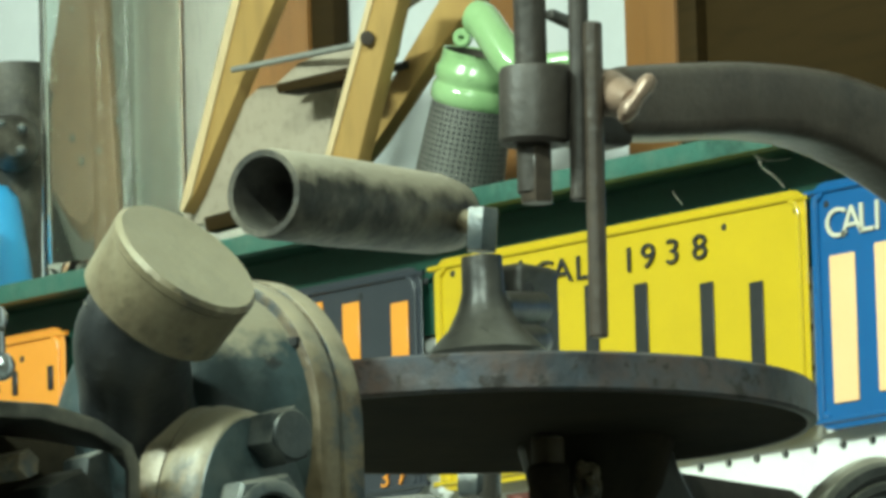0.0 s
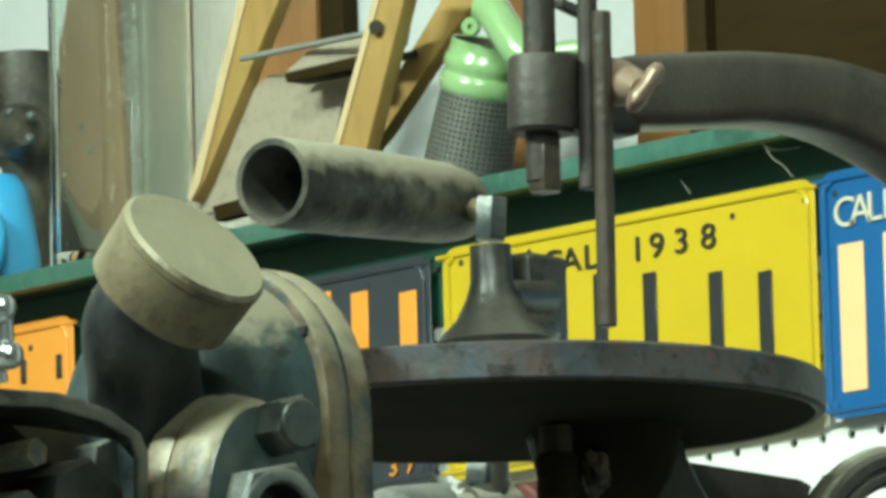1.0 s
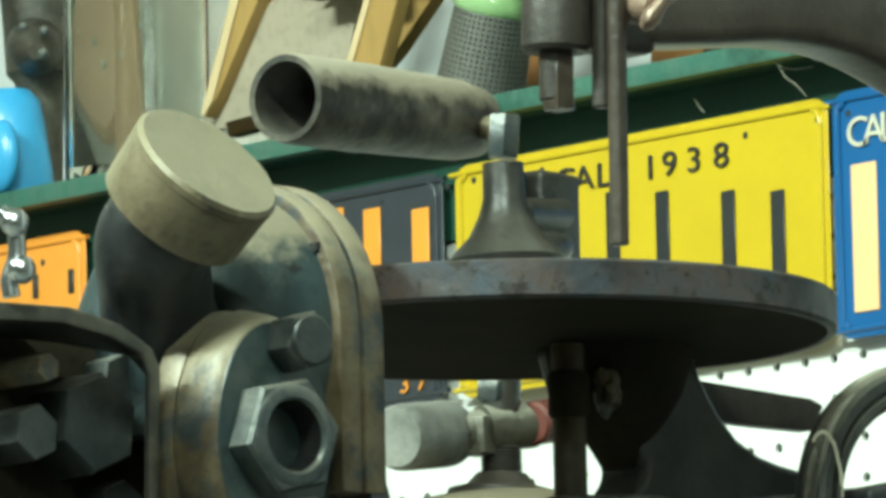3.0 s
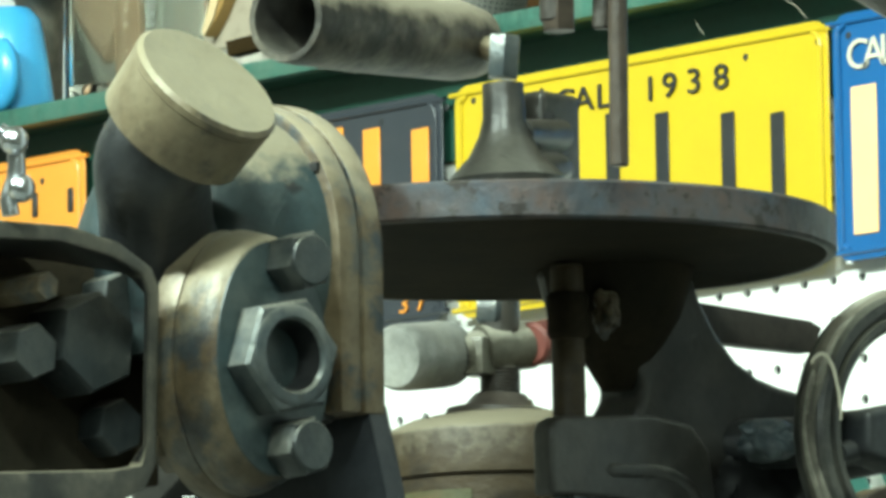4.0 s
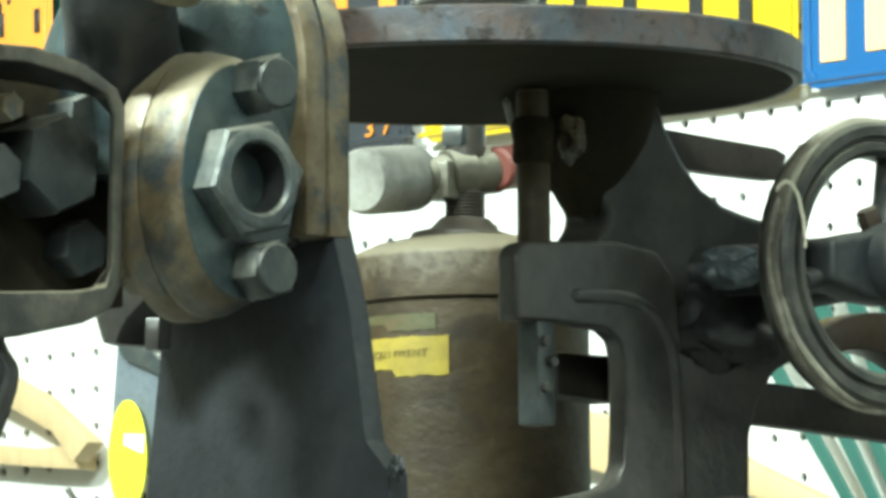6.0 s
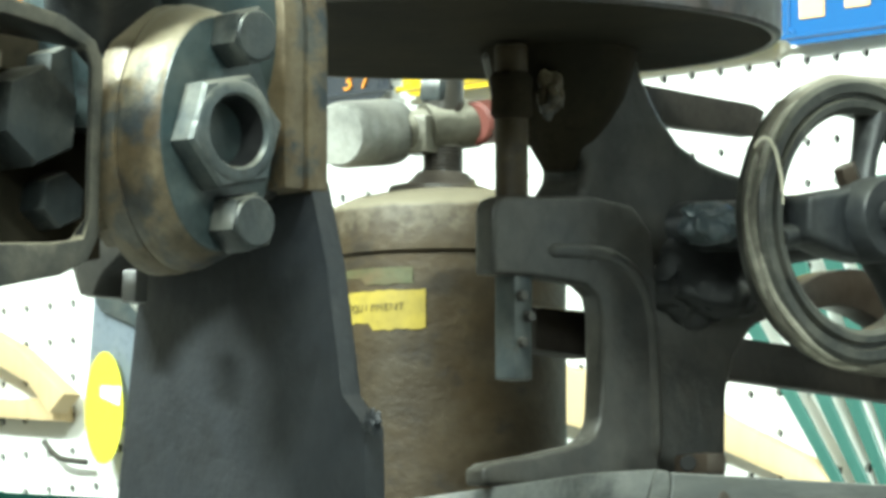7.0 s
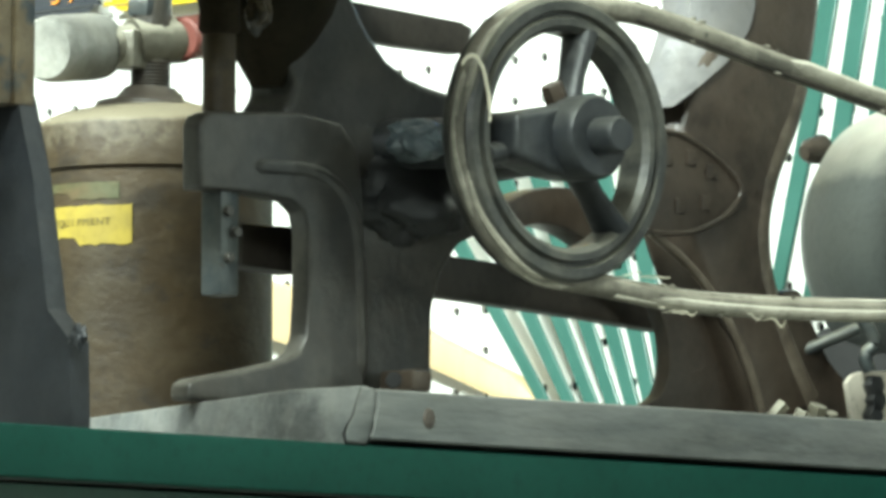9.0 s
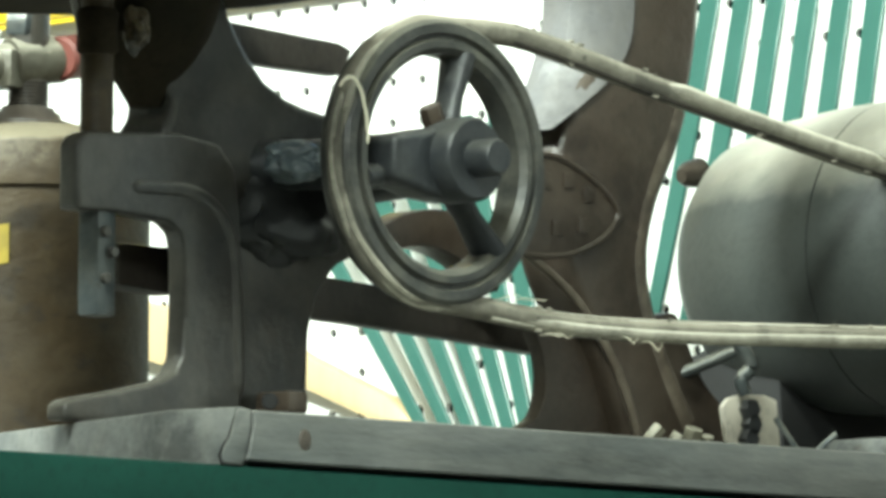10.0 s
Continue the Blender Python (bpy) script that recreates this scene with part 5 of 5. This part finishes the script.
part("tread", slab([(-3.6345, 2.3068), (-3.6090, 2.3183), (-3.5113, 2.3279), (-3.5177, 2.3081), (-3.5650, 2.3069)], "y", 3.125, 0.008, 0.001), DUSTY_BOARD, ladder, "dusty grey-brown tread")
part("tread", slab([(-3.7120, 2.3000), (-3.6800, 2.3150), (-3.5978, 2.3068), (-3.6143, 2.2561), (-3.7154, 2.2269), (-3.7604, 2.2299), (-3.7649, 2.2404)], "y", 3.15, 0.008, 0.001), DUSTY_BOARD, ladder, "wide dusty grey-brown board")
part("tread", slab([(-3.5971, 2.3210), (-3.5615, 2.3501), (-3.5097, 2.3648), (-3.5435, 2.3703), (-3.5843, 2.3537)], "y", 3.17, 0.008, 0.001), DUSTY_BOARD, ladder)
part("cross_rail", slab([(-3.7065, 2.2259), (-3.5892, 2.2307), (-3.5896, 2.2193), (-3.7039, 2.2151)], "y", 3.12, 0.01, 0.001), BROWN_WOOD, ladder)
part("spreader", rod((-3.6840, 3.1300, 2.3249), (-3.5229, 3.1050, 2.3152), 0.0022), PALE_METAL, ladder, "thin steel spreader rod")
part("pivot_bolt", rod((-3.5126, 3.1010, 2.3169), (-3.5047, 3.0940, 2.3150), 0.0048), IRON_BROWN, ladder)
part("hinge", box((-3.5599, 3.1580, 2.3056), (-3.5358, 3.1540, 2.3107), 0.001), IRON, ladder)

can_low, can_top = Vector((-3.4910, 3.1550, 2.2090)), Vector((-3.4555, 3.1500, 2.3021))
canister = thing("canister", can_low, "mint green enamel canister with a perforated grey body, on the shelf", "canister")
body = part("perforated_body", lathe(can_low, can_top, [(0, 0.0305), (0.6, 0.0272), (0.68, 0.0266)], 56), MESH_GREY, canister)
part("collar", lathe(can_low, can_top, [(0.66, 0.0268), (0.68, 0.0284), (0.72, 0.0288), (0.77, 0.0284), (0.79, 0.0268), (0.81, 0.0268), (0.83, 0.0282), (0.87, 0.0284), (0.9, 0.0276), (0.92, 0.0262), (0.98, 0.0256), (1.0, 0.0260), (1.01, 0.0254), (1.0, 0.0244)], 56, caps=False), MINT, canister, "ribbed mint green collar")
part("liner", lathe(can_low, can_top, [(0.75, 0.0), (0.75, 0.024), (0.998, 0.0246)], 48, caps=False), TIN, canister, "dark inside of the canister")
part("spout", tube([(-3.4285, 3.122, 2.3200), (-3.4220, 3.122, 2.3165), (-3.4110, 3.122, 2.3030), (-3.3968, 3.124, 2.2844), (-3.3900, 3.128, 2.2770)], 0.0118, 20), MINT, canister, "mint green spout arm")
part("grip", tube([(-3.3968, 3.130, 2.2830), (-3.3850, 3.140, 2.2840), (-3.3673, 3.150, 2.2844)], 0.0070, 16), MINT, canister)
part("ear", lathe((-3.4390, 3.120, 2.3075), (-3.4362, 3.115, 2.3068), [(0, 0.0060), (0.8, 0.0062), (1, 0.005), (1, 0.002), (0.4, 0.002)], 20), MINT, canister)


def perforations():
    m, length = axis_frame(can_low, can_top)
    verts, faces = [], []
    for row in range(17):
        s = 0.06 + row * 0.036
        r = 0.0305 - 0.0055 * s + 0.00025
        for col in range(48):
            a = 2 * math.pi * col / 48
            c = Vector((r * math.cos(a), r * math.sin(a), s * length))
            t1, t2 = Vector((-math.sin(a), math.cos(a), 0)), Vector((0, 0, 1))
            i0 = len(verts)
            verts += [m @ (c + 0.0010 * (math.cos(q) * t1 + math.sin(q) * t2)) for q in (0, 1.05, 2.1, 3.14, 4.19, 5.24)]
            faces.append(tuple(range(i0, i0 + 6)))
    me = bpy.data.meshes.new("perforation")
    me.from_pydata(verts, [], faces)
    me.materials.append(INK)
    ob = new("perforation", me)
    ob.parent, ob.matrix_parent_inverse = body, Matrix.Identity(4)
    tagged(ob, kind="stuff")


perforations()

bottle_x, bottle_y, _ = (-3.9525, 3.1300, 2.2492)
bottle = thing("plastic_bottle", (bottle_x, bottle_y, SHELF_TOP), "light blue plastic bottle on the shelf", "bottle")
zt = 2.2816
part("bottle_body", lathe((bottle_x, bottle_y, SHELF_TOP), (bottle_x, bottle_y, zt), [(0, 0.028), (0.03, 0.031), (0.3, 0.029), (0.7, 0.024), (0.9, 0.021), (1, 0.014)], 40), PLASTIC_BLUE, bottle)
b = bmesh.new()
bmesh.ops.create_uvsphere(b, u_segments=32, v_segments=20, radius=1.0, matrix=Matrix.Translation((-3.9262, 3.1000, 2.2291)) @ Matrix.Diagonal((0.018, 0.010, 0.026, 1)))
part("grip_boss", b, PLASTIC_BLUE, bottle)
tin = thing("tin_can", (-3.9641, 3.16, SHELF_TOP), "dark tarnished tin can with a round fitting on the shelf", "can")
tx, ty2 = -3.9561, 3.16
part("can_body", lathe((tx, ty2, SHELF_TOP), (tx, ty2, 2.3708), [(0, 0.015), (0.35, 0.016), (0.52, 0.018), (0.56, 0.024), (0.75, 0.026), (0.97, 0.029), (1.0, 0.029), (1.0, 0.027), (0.9, 0.025)], 40, caps=False), TIN, tin)
part("fitting", lathe((-3.9431, 3.1450, 2.3141), (-3.9074, 3.1180, 2.3024), [(0, 0.020), (0.5, 0.019), (0.8, 0.014), (1, 0.006)], 32), TIN, tin)
for c in ((-3.9241, 3.1200, 2.3218), (-3.9007, 3.1200, 2.3156), (-3.9024, 3.1200, 2.2999)):
    b = bmesh.new()
    bmesh.ops.create_uvsphere(b, u_segments=12, v_segments=8, radius=0.004, matrix=Matrix.Translation(c))
    part("rivet", b, STEEL, tin)

# posts and cabinet behind the shelf
def post(name, left, right, y0, material, label):
    setting(name, box((left, y0, SHELF_TOP + 0.0006), (right, 3.2985, 3.59), 0.002), material, label, "post")


post("post_1", -3.8503, -3.7788, 3.280, ORANGE_WOOD, "orange-stained wooden wall post")
post("post_2", -3.7864, -3.7550, 3.284, BROWN_WOOD, "dark brown wooden wall post")
post("post_3", -3.4516, -3.4033, 3.276, ORANGE_WOOD, "orange-stained wooden wall post")
post("post_4", -4.0550, -4.0062, 3.282, POST_BROWN, "orange-brown wooden wall post")
post("post_5", -4.0056, -3.8508, 3.286, GREY_PANEL, "grey-beige wall board")
post("post_6", -3.5927, -3.5557, 3.280, ORANGE_WOOD, "orange-stained wooden wall post")
cabinet = thing("wooden_cabinet", (-3.1671, 3.15, SHELF_TOP), "brown wooden cabinet on the shelf", "cabinet")
part("side_panel", box((-3.2700, 3.15, SHELF_TOP), (-3.2524, 3.298, 2.75), 0.002), BROWN_WOOD, cabinet)
part("front_panel", box((-3.2524 + 0.0005, 3.158, SHELF_TOP), (-2.45, 3.298, 2.75), 0.002), BROWN_WOOD, cabinet)
web = thing("cobweb", (-3.1339, 3.0940, 2.1750), "thin grey cobweb threads under the shelf edge", "cobweb")
for pts in ([(-3.1541, 3.1026, 2.1864), (-3.1510, 3.1060, 2.1785), (-3.1474, 3.1101, 2.1748), (-3.1429, 3.1151, 2.1668)], [(-3.2469, 3.1191, 2.1796), (-3.2453, 3.1209, 2.1752), (-3.2430, 3.1234, 2.1708)], [(-3.1559, 3.1006, 2.1886), (-3.1490, 3.1082, 2.1837), (-3.1396, 3.1187, 2.1851)]):
    part("thread", tube(pts, 0.00022, 5, 4), CREAM, web)
